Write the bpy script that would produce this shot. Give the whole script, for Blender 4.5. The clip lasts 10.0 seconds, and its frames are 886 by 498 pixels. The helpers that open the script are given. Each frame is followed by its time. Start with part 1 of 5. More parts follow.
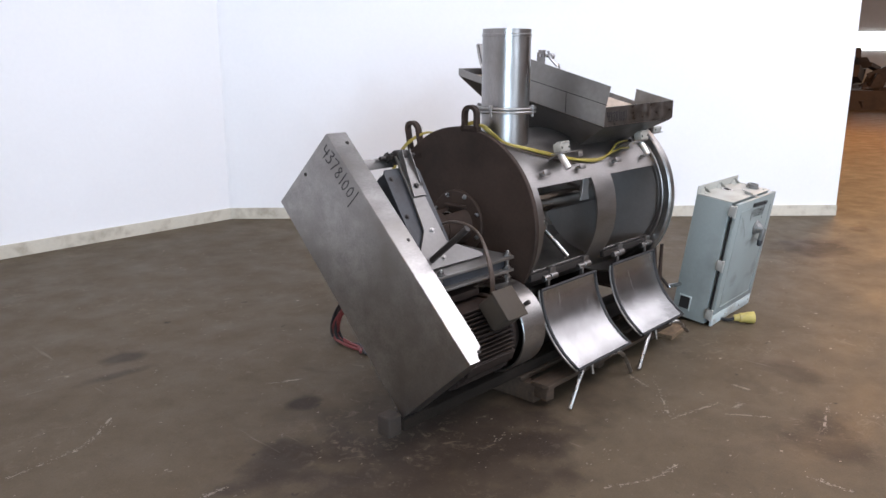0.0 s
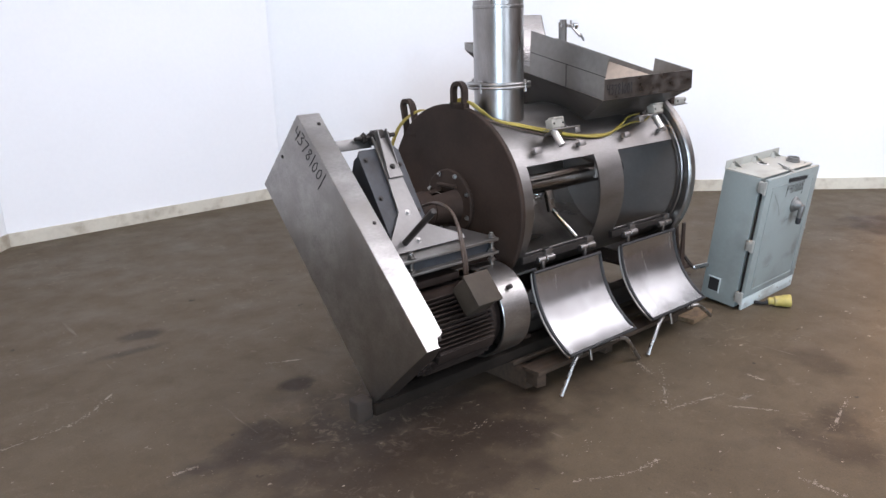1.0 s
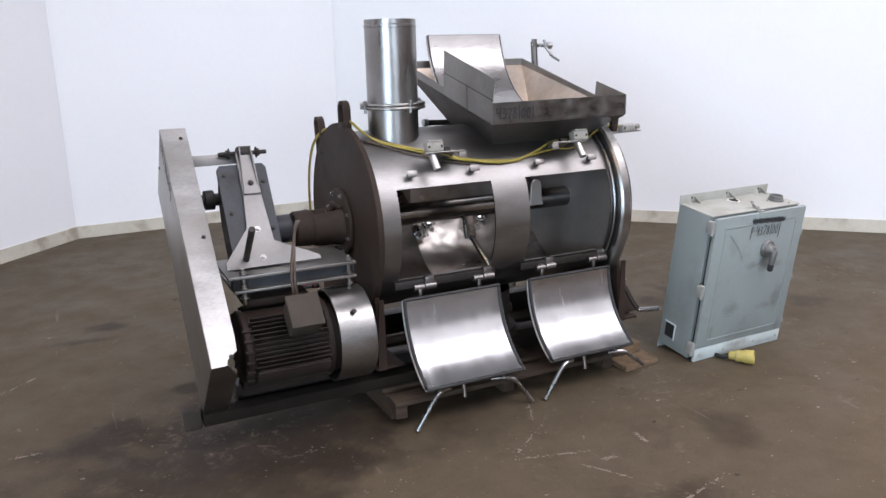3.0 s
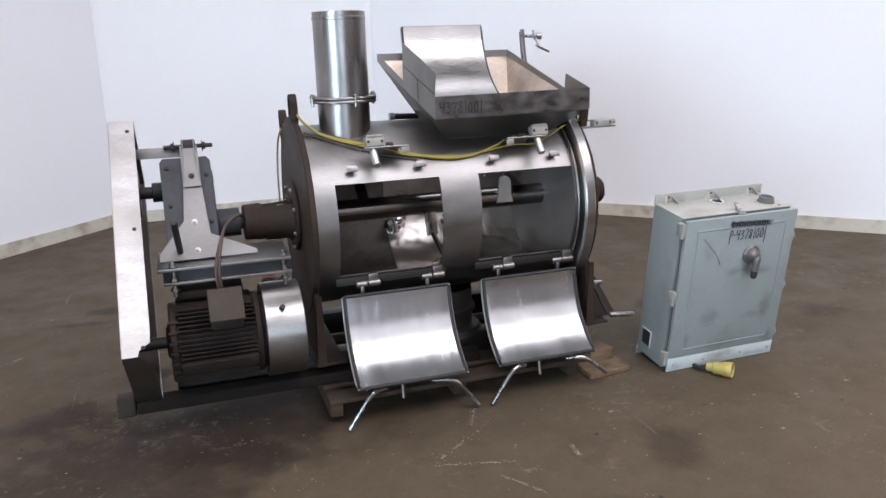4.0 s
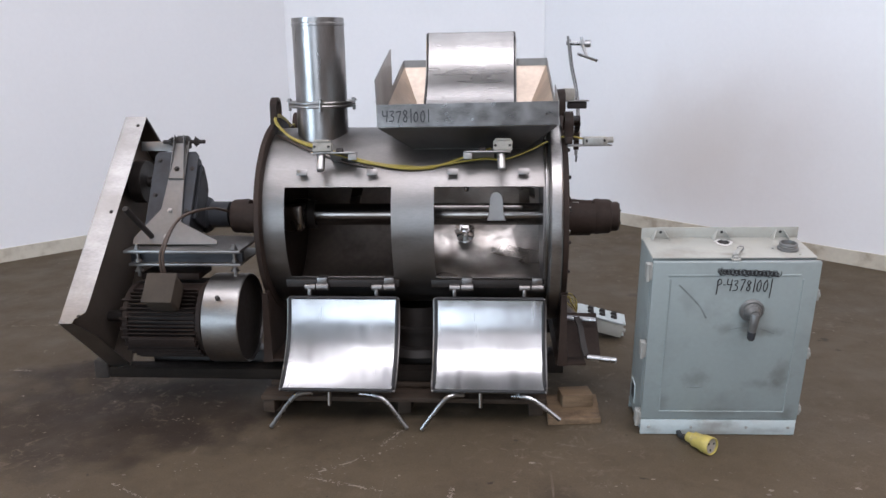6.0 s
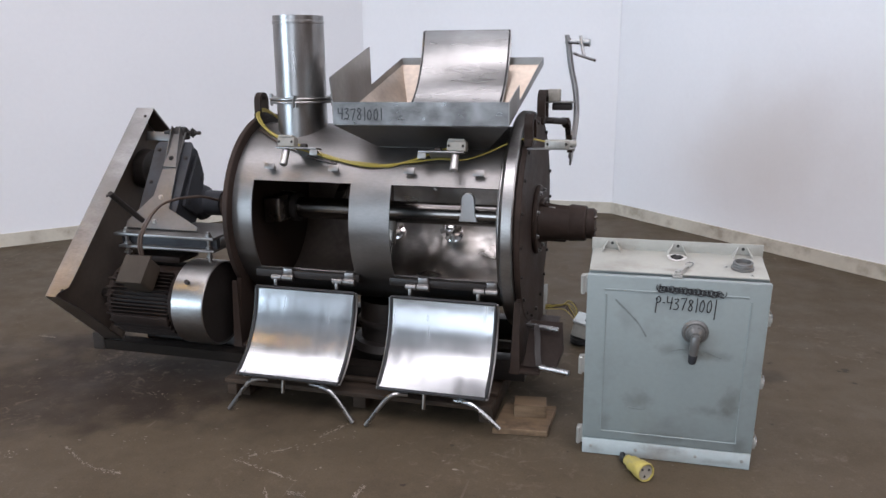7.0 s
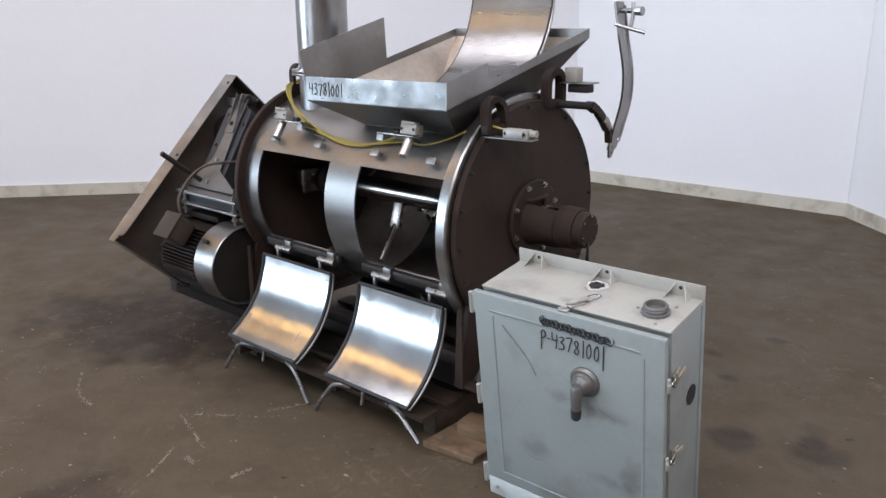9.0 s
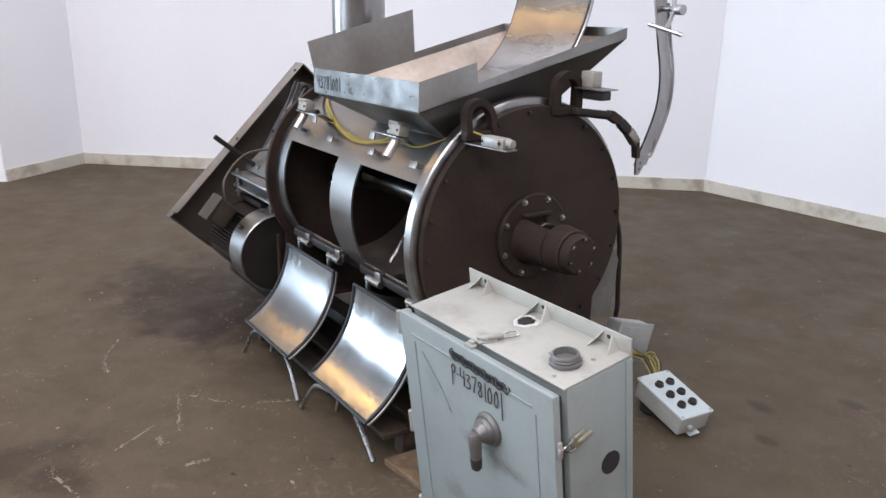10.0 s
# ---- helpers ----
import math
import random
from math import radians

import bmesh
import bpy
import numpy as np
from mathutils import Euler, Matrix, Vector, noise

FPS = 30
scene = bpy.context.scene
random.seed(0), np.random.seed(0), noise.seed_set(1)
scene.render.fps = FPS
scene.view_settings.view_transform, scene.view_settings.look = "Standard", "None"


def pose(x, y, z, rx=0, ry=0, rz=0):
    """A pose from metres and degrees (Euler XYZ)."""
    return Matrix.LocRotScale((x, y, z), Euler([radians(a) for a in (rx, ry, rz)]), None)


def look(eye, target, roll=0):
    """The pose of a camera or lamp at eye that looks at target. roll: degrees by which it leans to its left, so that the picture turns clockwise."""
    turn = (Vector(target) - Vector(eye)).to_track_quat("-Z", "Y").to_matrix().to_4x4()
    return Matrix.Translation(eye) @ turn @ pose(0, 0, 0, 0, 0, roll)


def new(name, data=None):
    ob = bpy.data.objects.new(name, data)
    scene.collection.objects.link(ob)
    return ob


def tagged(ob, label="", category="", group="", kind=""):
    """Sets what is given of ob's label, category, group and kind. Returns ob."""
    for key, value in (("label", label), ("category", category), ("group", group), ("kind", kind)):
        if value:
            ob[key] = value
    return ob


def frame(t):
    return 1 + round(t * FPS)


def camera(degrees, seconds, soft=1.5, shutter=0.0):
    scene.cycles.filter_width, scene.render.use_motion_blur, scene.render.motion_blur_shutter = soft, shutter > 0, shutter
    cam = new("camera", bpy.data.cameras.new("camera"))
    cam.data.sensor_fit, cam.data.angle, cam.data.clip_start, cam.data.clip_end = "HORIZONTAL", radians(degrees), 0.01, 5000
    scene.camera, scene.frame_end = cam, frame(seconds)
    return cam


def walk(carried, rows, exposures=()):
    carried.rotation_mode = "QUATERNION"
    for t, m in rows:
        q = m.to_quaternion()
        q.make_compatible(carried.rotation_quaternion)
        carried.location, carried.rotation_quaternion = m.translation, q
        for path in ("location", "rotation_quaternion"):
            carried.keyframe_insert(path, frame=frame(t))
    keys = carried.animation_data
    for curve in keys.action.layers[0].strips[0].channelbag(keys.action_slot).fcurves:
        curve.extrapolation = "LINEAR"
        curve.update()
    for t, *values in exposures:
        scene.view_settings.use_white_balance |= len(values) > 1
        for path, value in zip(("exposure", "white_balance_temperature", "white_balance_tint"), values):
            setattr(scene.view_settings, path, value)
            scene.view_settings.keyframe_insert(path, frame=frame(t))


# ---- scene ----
cam = camera(59.4, 10.0)
PATH = [
    (0, (0.112, 0.038, 1.555), (1.548, 1.346, 1.077), 0.2),
    (0.5, (0.289, -0.138, 1.566), (1.625, 1.257, 1.047), -0.5),
    (1, (0.533, -0.242, 1.563), (1.774, 1.23, 1.022), -1.8),
    (1.5, (0.818, -0.475, 1.567), (1.978, 1.074, 1.065), -2.0),
    (2, (1.055, -0.704, 1.581), (2.118, 0.919, 1.095), -1.9),
    (2.5, (1.385, -0.808, 1.557), (2.345, 0.879, 1.073), -1.3),
    (4, (2.37, -1.091, 1.535), (2.981, 0.744, 1.027), -1.7),
    (4.5, (2.744, -1.122, 1.538), (3.206, 0.756, 1.027), -1.3),
    (5, (3.111, -1.209, 1.543), (3.371, 0.71, 1.043), -1.2),
    (5.5, (3.489, -1.183, 1.498), (3.536, 0.759, 1.023), -1.3),
    (7, (4.638, -0.989, 1.51), (4.13, 0.884, 1.027), -0.3),
    (7.5, (5.01, -0.854, 1.497), (4.326, 0.962, 1.014), -0.6),
    (8, (5.33, -0.655, 1.513), (4.446, 1.066, 1.005), -0.7),
    (8.5, (5.53, -0.34, 1.544), (4.454, 1.255, 0.997), -0.5),
    (9, (5.833, -0.017, 1.541), (4.57, 1.426, 0.974), -0.4),
    (9.5, (6.028, 0.328, 1.528), (4.593, 1.594, 0.946), 0.1),
    (10, (6.164, 0.669, 1.556), (4.591, 1.753, 0.965), 1.1),
]
EXPOSURES = [(0, 0.68), (1, 0.73), (1.5, 0.76), (2.5, 0.63), (4, 0.49), (5, 0.40), (6, 0.35), (7.5, 0.31), (8.2, 0.33), (9, 0.43), (10, 0.66)]
walk(cam, [(t, look(eye, target, roll)) for t, eye, target, roll in PATH], EXPOSURES)

# ---- light ----
world = bpy.data.worlds.new("sky")
scene.world = world
world.use_nodes = True
_bg = world.node_tree.nodes["Background"]
_sky = world.node_tree.nodes.new("ShaderNodeTexSky")
_sky.sky_type = "NISHITA"
_sky.sun_disc = False
_sky.sun_elevation, _sky.sun_rotation = radians(40), radians(200)
world.node_tree.links.new(_sky.outputs[0], _bg.inputs[0])
_bg.inputs[1].default_value = 0.08


def area(name, place, target, sx, sy, watts, colour):
    lamp = bpy.data.lights.new(name, "AREA")
    lamp.shape, lamp.size, lamp.size_y, lamp.energy, lamp.color = "RECTANGLE", sx, sy, watts, colour
    ob = new(name, lamp)
    ob.matrix_world = look(place, target)
    return ob


area("bay_door_light", (1.7, -10.4, 2.4), (2.2, 0, 1.6), 4.2, 4.4, 190, (0.72, 0.84, 1.0))
area("bay_door_light", (-7.4, -9.1, 2.0), (2.0, 1.5, 1.2), 6.0, 3.6, 800, (0.64, 0.81, 1.0))
area("roof_light", (5.6, -2.0, 6.40), (5.6, -1.9, 0), 7.6, 2.9, 380, (0.950, 0.918, 1.0))
area("roof_light", (0.45, 0.75, 6.40), (0.45, 0.85, 0), 3.4, 2.4, 88, (0.950, 0.918, 1.0))
area("roof_light", (10.5, -7.4, 6.40), (10.5, -7.3, 0), 17.0, 6.6, 385, (0.950, 0.918, 1.0))
area("roof_light", (14.2, -1.6, 6.40), (14.2, -1.5, 0), 11.0, 4.6, 240, (0.950, 0.918, 1.0))
area("roof_light", (4.1, 3.5, 6.40), (4.1, 3.6, 0), 4.6, 1.4, 52, (0.950, 0.918, 1.0))
area("sodium_lamp", (-4.2, -2.3, 6.1), (-4.2, -2.2, 0), 7.0, 0.14, 85, (1.0, 0.54, 0.14))
area("sodium_lamp", (-4.3, -0.25, 6.1), (-4.3, -0.15, 0), 3.6, 0.15, 14, (1.0, 0.54, 0.14))
area("hall_lamp", (18.0, 4.0, 6.2), (18.0, 4.1, 0), 3.0, 3.0, 850, (1.0, 0.48, 0.15))

# ---- materials ----


def mat(name, base, rough=0.5, metal=0.0, vary=0.15, size=6.0, grain=60.0, bump=0.1, rough_vary=0.12, stretch=(1, 1, 1), spot=None, spot_amount=0.5, spot_size=3.0, spec=0.5, wave=0.0):
    """A surface with two scales of variation, fine relief and, if given, stains of a second colour."""
    m = bpy.data.materials.new(name)
    m.use_nodes = True
    nt = m.node_tree
    N, L = nt.nodes, nt.links
    p = N["Principled BSDF"]
    co = N.new("ShaderNodeTexCoord")
    mp = N.new("ShaderNodeMapping")
    mp.inputs["Scale"].default_value = stretch
    L.new(co.outputs["Object"], mp.inputs["Vector"])
    big, fine = N.new("ShaderNodeTexNoise"), N.new("ShaderNodeTexNoise")
    for n, sc, de in ((big, size, 5), (fine, grain, 3)):
        n.inputs["Scale"].default_value, n.inputs["Detail"].default_value = sc, de
        L.new(mp.outputs[0], n.inputs["Vector"])
    mixn = N.new("ShaderNodeMath")
    mixn.operation = "MULTIPLY_ADD"
    L.new(big.outputs["Fac"], mixn.inputs[0])
    mixn.inputs[1].default_value = 0.65
    half = N.new("ShaderNodeMath")
    half.operation = "MULTIPLY"
    L.new(fine.outputs["Fac"], half.inputs[0])
    half.inputs[1].default_value = 0.35
    L.new(half.outputs[0], mixn.inputs[2])
    ramp = N.new("ShaderNodeMapRange")
    ramp.inputs["From Min"].default_value, ramp.inputs["From Max"].default_value = 0.3, 0.7
    ramp.inputs["To Min"].default_value, ramp.inputs["To Max"].default_value = 1 - vary, 1 + vary
    L.new(mixn.outputs[0], ramp.inputs["Value"])
    hsv = N.new("ShaderNodeHueSaturation")
    hsv.inputs["Color"].default_value = (*base, 1)
    L.new(ramp.outputs[0], hsv.inputs["Value"])
    colour = hsv.outputs[0]
    if spot:
        sp = N.new("ShaderNodeTexNoise")
        sp.inputs["Scale"].default_value, sp.inputs["Detail"].default_value, sp.inputs["Roughness"].default_value = spot_size, (2 if metal > 0.9 else 6), (0.4 if metal > 0.9 else 0.65)
        L.new(co.outputs["Object"], sp.inputs["Vector"])
        sr = N.new("ShaderNodeMapRange")
        sr.inputs["From Min"].default_value, sr.inputs["From Max"].default_value = (0.4, 0.75) if metal > 0.9 else (0.5, 0.68)
        sr.inputs["To Max"].default_value = spot_amount
        L.new(sp.outputs["Fac"], sr.inputs["Value"])
        mx = N.new("ShaderNodeMix")
        mx.data_type = "RGBA"
        L.new(sr.outputs[0], mx.inputs[0])
        L.new(colour, mx.inputs[6])
        mx.inputs[7].default_value = (*spot, 1)
        colour = mx.outputs[2]
    L.new(colour, p.inputs["Base Color"])
    p.inputs["Metallic"].default_value = metal
    p.inputs["Specular IOR Level"].default_value = spec
    rr = N.new("ShaderNodeMapRange")
    rr.inputs["From Min"].default_value, rr.inputs["From Max"].default_value = 0.3, 0.7
    rr.inputs["To Min"].default_value, rr.inputs["To Max"].default_value = max(0.03, rough - rough_vary), min(1, rough + rough_vary)
    if metal > 0.9:
        soft = N.new("ShaderNodeTexNoise")
        soft.inputs["Scale"].default_value, soft.inputs["Detail"].default_value = size, 2.5
        L.new(mp.outputs[0], soft.inputs["Vector"])
        L.new(soft.outputs["Fac"], rr.inputs["Value"])
    else:
        L.new(mixn.outputs[0], rr.inputs["Value"])
    L.new(rr.outputs[0], p.inputs["Roughness"])
    if bump:
        b = N.new("ShaderNodeBump")
        b.inputs["Strength"].default_value, b.inputs["Distance"].default_value = bump, 0.004
        L.new(fine.outputs["Fac"], b.inputs["Height"])
        L.new(b.outputs[0], p.inputs["Normal"])
    if wave:
        dents = N.new("ShaderNodeTexNoise")
        dents.inputs["Scale"].default_value, dents.inputs["Detail"].default_value = 11.0, 1.5
        L.new(co.outputs["Object"], dents.inputs["Vector"])
        b = N.new("ShaderNodeBump")
        b.inputs["Strength"].default_value, b.inputs["Distance"].default_value = wave, 0.02
        L.new(dents.outputs["Fac"], b.inputs["Height"])
        L.new(b.outputs[0], p.inputs["Normal"])
    return m


STEEL = mat("brushed_stainless", (0.35, 0.342, 0.334), 0.33, 1.0, 0.24, 7, 60, 0.0, 0.03, (1, 2.2, 2.2), (0.235, 0.222, 0.21), 0.8, 5.0, wave=0.06)
STEEL_DRUM = mat("satin_stainless_drum", (0.26, 0.251, 0.245), 0.41, 1.0, 0.16, 7, 60, 0.0, 0.05, (0.8, 2.5, 2.5), (0.205, 0.185, 0.17), 0.6, 3.2, wave=0.06)
STEEL_PIPE = mat("satin_stainless_pipe", (0.31, 0.30, 0.295), 0.32, 1.0, 0.22, 6, 60, 0.0, 0.06, (3, 3, 0.6), (0.21, 0.197, 0.185), 0.75, 6.0, wave=0.06)
STEEL_BRIGHT = mat("polished_stainless", (0.58, 0.57, 0.565), 0.19, 1.0, 0.08, 4, 60, 0.0, 0.06, (0.5, 3, 3), (0.46, 0.445, 0.43), 0.6, 5.0)
STEEL_DOOR = mat("mirror_worn_stainless", (0.45, 0.45, 0.455), 0.235, 1.0, 0.14, 6, 70, 0.0, 0.05, (4.5, 0.5, 0.5), (0.34, 0.335, 0.33), 0.7, 6.0, wave=0.06)
SHAFT = mat("polished_shaft", (0.29, 0.275, 0.262), 0.21, 1.0, 0.15, 6, 40, 0.0, 0.05, (1, 1, 1), (0.16, 0.13, 0.11), 0.7, 4)
POST = mat("satin_steel_post", (0.56, 0.55, 0.54), 0.42, 1.0, 0.1, 12, 60, 0.0, 0.05)
KNOB = mat("grey_cast_handle", (0.15, 0.15, 0.145), 0.4, 0.4, 0.15, 12, 80, 0.05)
STEEL_MATTE = mat("matte_stainless_plate", (0.20, 0.195, 0.19), 0.50, 1.0, 0.14, 6, 50, 0.0, 0.05, (1, 1, 1), (0.145, 0.138, 0.13), 0.6, 5)
STEEL_LID = mat("satin_stainless_lid", (0.36, 0.352, 0.345), 0.29, 1.0, 0.12, 6, 60, 0.0, 0.03, (0.5, 3, 3), (0.28, 0.27, 0.26), 0.7, 7.0, wave=0.1)
STEEL_DULL = mat("dull_stainless_sheet", (0.31, 0.30, 0.288), 0.47, 1.0, 0.20, 6, 40, 0.0, 0.06, (1, 1, 1), (0.215, 0.20, 0.187), 0.75, 4)
STEEL_GROUND = mat("ground_stainless_edge", (0.155, 0.149, 0.145), 0.36, 1.0, 0.30, 16, 70, 0.0, 0.10, (1, 1, 2.5), (0.32, 0.315, 0.31), 0.8, 14, wave=0.07)
STEEL_INNER = mat("stained_stainless", (0.26, 0.235, 0.21), 0.3, 1.0, 0.25, 6, 30, 0.0, 0.12, (1, 1, 1), (0.12, 0.09, 0.07), 0.7, 4)
# Tan tint stands in for warm lamp reflections inside the hopper.
STEEL_TAN = mat("warm_tinted_stainless", (0.64, 0.54, 0.45), 0.38, 1.0, 0.2, 5, 40, 0.0, 0.06, (1, 1, 1), (0.34, 0.27, 0.21), 0.6, 4)
# Left half of the drum: dim reflections put into the lining's colour.
LINING_DARK = mat("shade_dark_lining", (0.135, 0.112, 0.096), 0.50, 0.3, 0.3, 5, 40, 0.05, 0.12, (1, 1, 1), (0.055, 0.043, 0.037), 0.7, 4)
LINING = mat("worn_shiny_lining", (0.46, 0.435, 0.41), 0.33, 1.0, 0.15, 4, 40, 0.0, 0.08, (1, 2, 2), (0.20, 0.172, 0.152), 0.8, 7, wave=0.45)
LINING_END = mat("dull_grey_inner_plate", (0.18, 0.171, 0.164), 0.5, 0.4, 0.12, 5, 40, 0.0, 0.06, (1, 1, 1), (0.15, 0.135, 0.12), 0.6, 4)
CHROME = mat("chrome", (0.38, 0.38, 0.38), 0.28, 1.0, 0.06, 12, 80, 0.0, 0.05)
BROWN = mat("brown_oxidised_plate", (0.035, 0.0235, 0.0185), 0.6, 0.0, 0.35, 5, 60, 0.12, 0.12, (1, 1, 1), (0.015, 0.011, 0.009), 0.75, 4, spec=0.16)
DARK = mat("dark_grease_steel", (0.024, 0.020, 0.018), 0.5, 0.2, 0.35, 8, 70, 0.2, 0.15, spec=0.35)
MOTOR = mat("dusty_motor_enamel", (0.022, 0.0155, 0.013), 0.6, 0.0, 0.3, 9, 70, 0.2, 0.12, (1, 1, 1), (0.046, 0.034, 0.027), 0.6, 7, spec=0.15)
TBOX = mat("dusty_taupe_box", (0.050, 0.040, 0.031), 0.7, 0.0, 0.25, 9, 70, 0.12, 0.1, (1, 1, 1), (0.055, 0.045, 0.034), 0.6, 8, spec=0.2)
REDUCER = mat("slate_enamel", (0.034, 0.036, 0.041), 0.5, 0.0, 0.25, 9, 60, 0.15, 0.12, (1, 1, 1), (0.020, 0.018, 0.017), 0.7, 7, spec=0.3)
CABINET = mat("grey_green_enamel", (0.248, 0.285, 0.280), 0.45, 0.0, 0.07, 3, 60, 0.05, 0.08, (1, 1, 1), (0.18, 0.195, 0.19), 0.55, 4)
BOX_GREY = mat("dusty_grey_box", (0.29, 0.295, 0.28), 0.55, 0.0, 0.1, 5, 60, 0.05, 0.08, (1, 1, 1), (0.15, 0.145, 0.13), 0.6, 6)
WOOD_END = mat("weathered_end_grain", (0.034, 0.025, 0.019), 0.85, 0.0, 0.3, 14, 90, 0.3, 0.05, (1, 1, 1), (0.022, 0.018, 0.015), 0.8, 9)
CABINET_TOP = mat("grey_green_dusty", (0.36, 0.36, 0.325), 0.5, 0.0, 0.08, 4, 60, 0.05, 0.08, (1, 1, 1), (0.26, 0.245, 0.21), 0.7, 5)


def smudged(material, name, marks):
    """A copy of a paint with soft dirt marks: centre, three radii, colour, depth."""
    m = material.copy()
    m.name = name
    N, L = m.node_tree.nodes, m.node_tree.links
    p = N["Principled BSDF"]
    c = p.inputs["Base Color"].links[0].from_socket
    co, no = N.new("ShaderNodeTexCoord"), N.new("ShaderNodeTexNoise")
    no.inputs["Scale"].default_value, no.inputs["Detail"].default_value, no.inputs["Roughness"].default_value = 22, 6, 0.65
    L.new(co.outputs["Object"], no.inputs["Vector"])
    for at, radii, colour, deep in marks:
        mp, ln, add, r, mx = (N.new("ShaderNode" + k) for k in ("Mapping", "VectorMath", "Math", "MapRange", "Mix"))
        mp.inputs["Location"].default_value = [-a / q for a, q in zip(at, radii)]
        mp.inputs["Scale"].default_value = [1 / q for q in radii]
        L.new(co.outputs["Object"], mp.inputs["Vector"])
        ln.operation, add.operation, mx.data_type = "LENGTH", "MULTIPLY_ADD", "RGBA"
        L.new(mp.outputs[0], ln.inputs[0])
        L.new(no.outputs["Fac"], add.inputs[0])
        add.inputs[1].default_value = 1.5
        L.new(ln.outputs["Value"], add.inputs[2])
        r.interpolation_type = "SMOOTHSTEP"
        for k, v in zip(("From Min", "From Max", "To Min", "To Max"), (0.75, 1.75, deep, 0)):
            r.inputs[k].default_value = v
        L.new(add.outputs[0], r.inputs["Value"])
        L.new(r.outputs[0], mx.inputs[0])
        L.new(c, mx.inputs[6])
        mx.inputs[7].default_value = (*colour, 1)
        c = mx.outputs[2]
    L.new(c, p.inputs["Base Color"])
    return m


CREASE_DARK = mat("grey_crease_line", (0.165, 0.185, 0.182), 0.6, 0.0, 0.35, 30, 90, 0.0)
STRIP = mat("pale_painted_strip", (0.47, 0.53, 0.53), 0.45, 0.0, 0.08, 5, 60, 0.05, 0.08, (1, 1, 1), (0.45, 0.44, 0.42), 0.6, 8)
WHITE_CHIP = mat("bare_chipped_paint", (0.80, 0.79, 0.77), 0.6, 0.0, 0.15, 20, 90, 0.1, 0.05)
BRASS = mat("yellow_passivated_clip", (0.40, 0.375, 0.30), 0.42, 0.6, 0.15, 20, 80, 0.05, 0.08, (1, 1, 1), (0.26, 0.23, 0.17), 0.7, 20)
LATCH = mat("zinc_latch", (0.36, 0.36, 0.335), 0.45, 0.3, 0.15, 12, 80, 0.05)
BLACK = mat("black_rubber", (0.015, 0.015, 0.016), 0.55, 0.0, 0.2, 20, 90, 0.1)
INK = mat("black_marker", (0.02, 0.02, 0.022), 0.6, 0.0, 0.1, 20, 90, 0.0)
YELLOW = mat("yellow_cable", (0.30, 0.235, 0.045), 0.45, 0.0, 0.15, 15, 80, 0.05)
PLUG = mat("yellow_plug", (0.44, 0.36, 0.10), 0.5, 0.0, 0.2, 15, 80, 0.05, 0.1, (1, 1, 1), (0.30, 0.26, 0.15), 0.8, 14)
WIRE = mat("brown_wire", (0.055, 0.036, 0.026), 0.5, 0.0, 0.2, 20, 90, 0.05)
REDWIRE = mat("red_wire", (0.16, 0.03, 0.03), 0.5, 0.0, 0.2, 20, 90, 0.05)
WOOD_DARK = mat("shade_dark_timber", (0.015, 0.0115, 0.009), 0.85, 0.0, 0.35, 5, 70, 0.3, 0.1, (1.2, 9, 9), (0.032, 0.025, 0.020), 0.4, 4, spec=0.12)
WOOD = mat("weathered_pallet_wood", (0.050, 0.035, 0.025), 0.8, 0.0, 0.4, 5, 70, 0.3, 0.1, (1.2, 9, 9), (0.024, 0.017, 0.013), 0.8, 4, spec=0.2)
WOOD_PALE = mat("raw_pine", (0.165, 0.112, 0.068), 0.75, 0.0, 0.3, 6, 70, 0.25, 0.1, (1.2, 9, 9), (0.055, 0.038, 0.026), 0.85, 5, spec=0.2)
WHITEBOX = mat("ivory_switch_plastic", (0.30, 0.285, 0.25), 0.45, 0.0, 0.12, 20, 90, 0.05, 0.1, (1, 1, 1), (0.16, 0.145, 0.12), 0.7, 14)
WALL = mat("white_wall_paint", (0.81, 0.815, 0.83), 0.6, 0.0, 0.025, 0.8, 30, 0.03, 0.08)
SKIRT = mat("scuffed_baseboard", (0.56, 0.525, 0.44), 0.55, 0.0, 0.12, 3, 40, 0.06, 0.1, (1, 1, 1), (0.27, 0.22, 0.16), 0.75, 5)
HALL = mat("dim_hall_wall", (0.46, 0.46, 0.465), 0.8, 0.0, 0.15, 1.0, 30, 0.05)
CEIL = mat("hall_ceiling", (0.50, 0.50, 0.505), 0.8, 0.0, 0.1, 1.0, 30, 0.05)


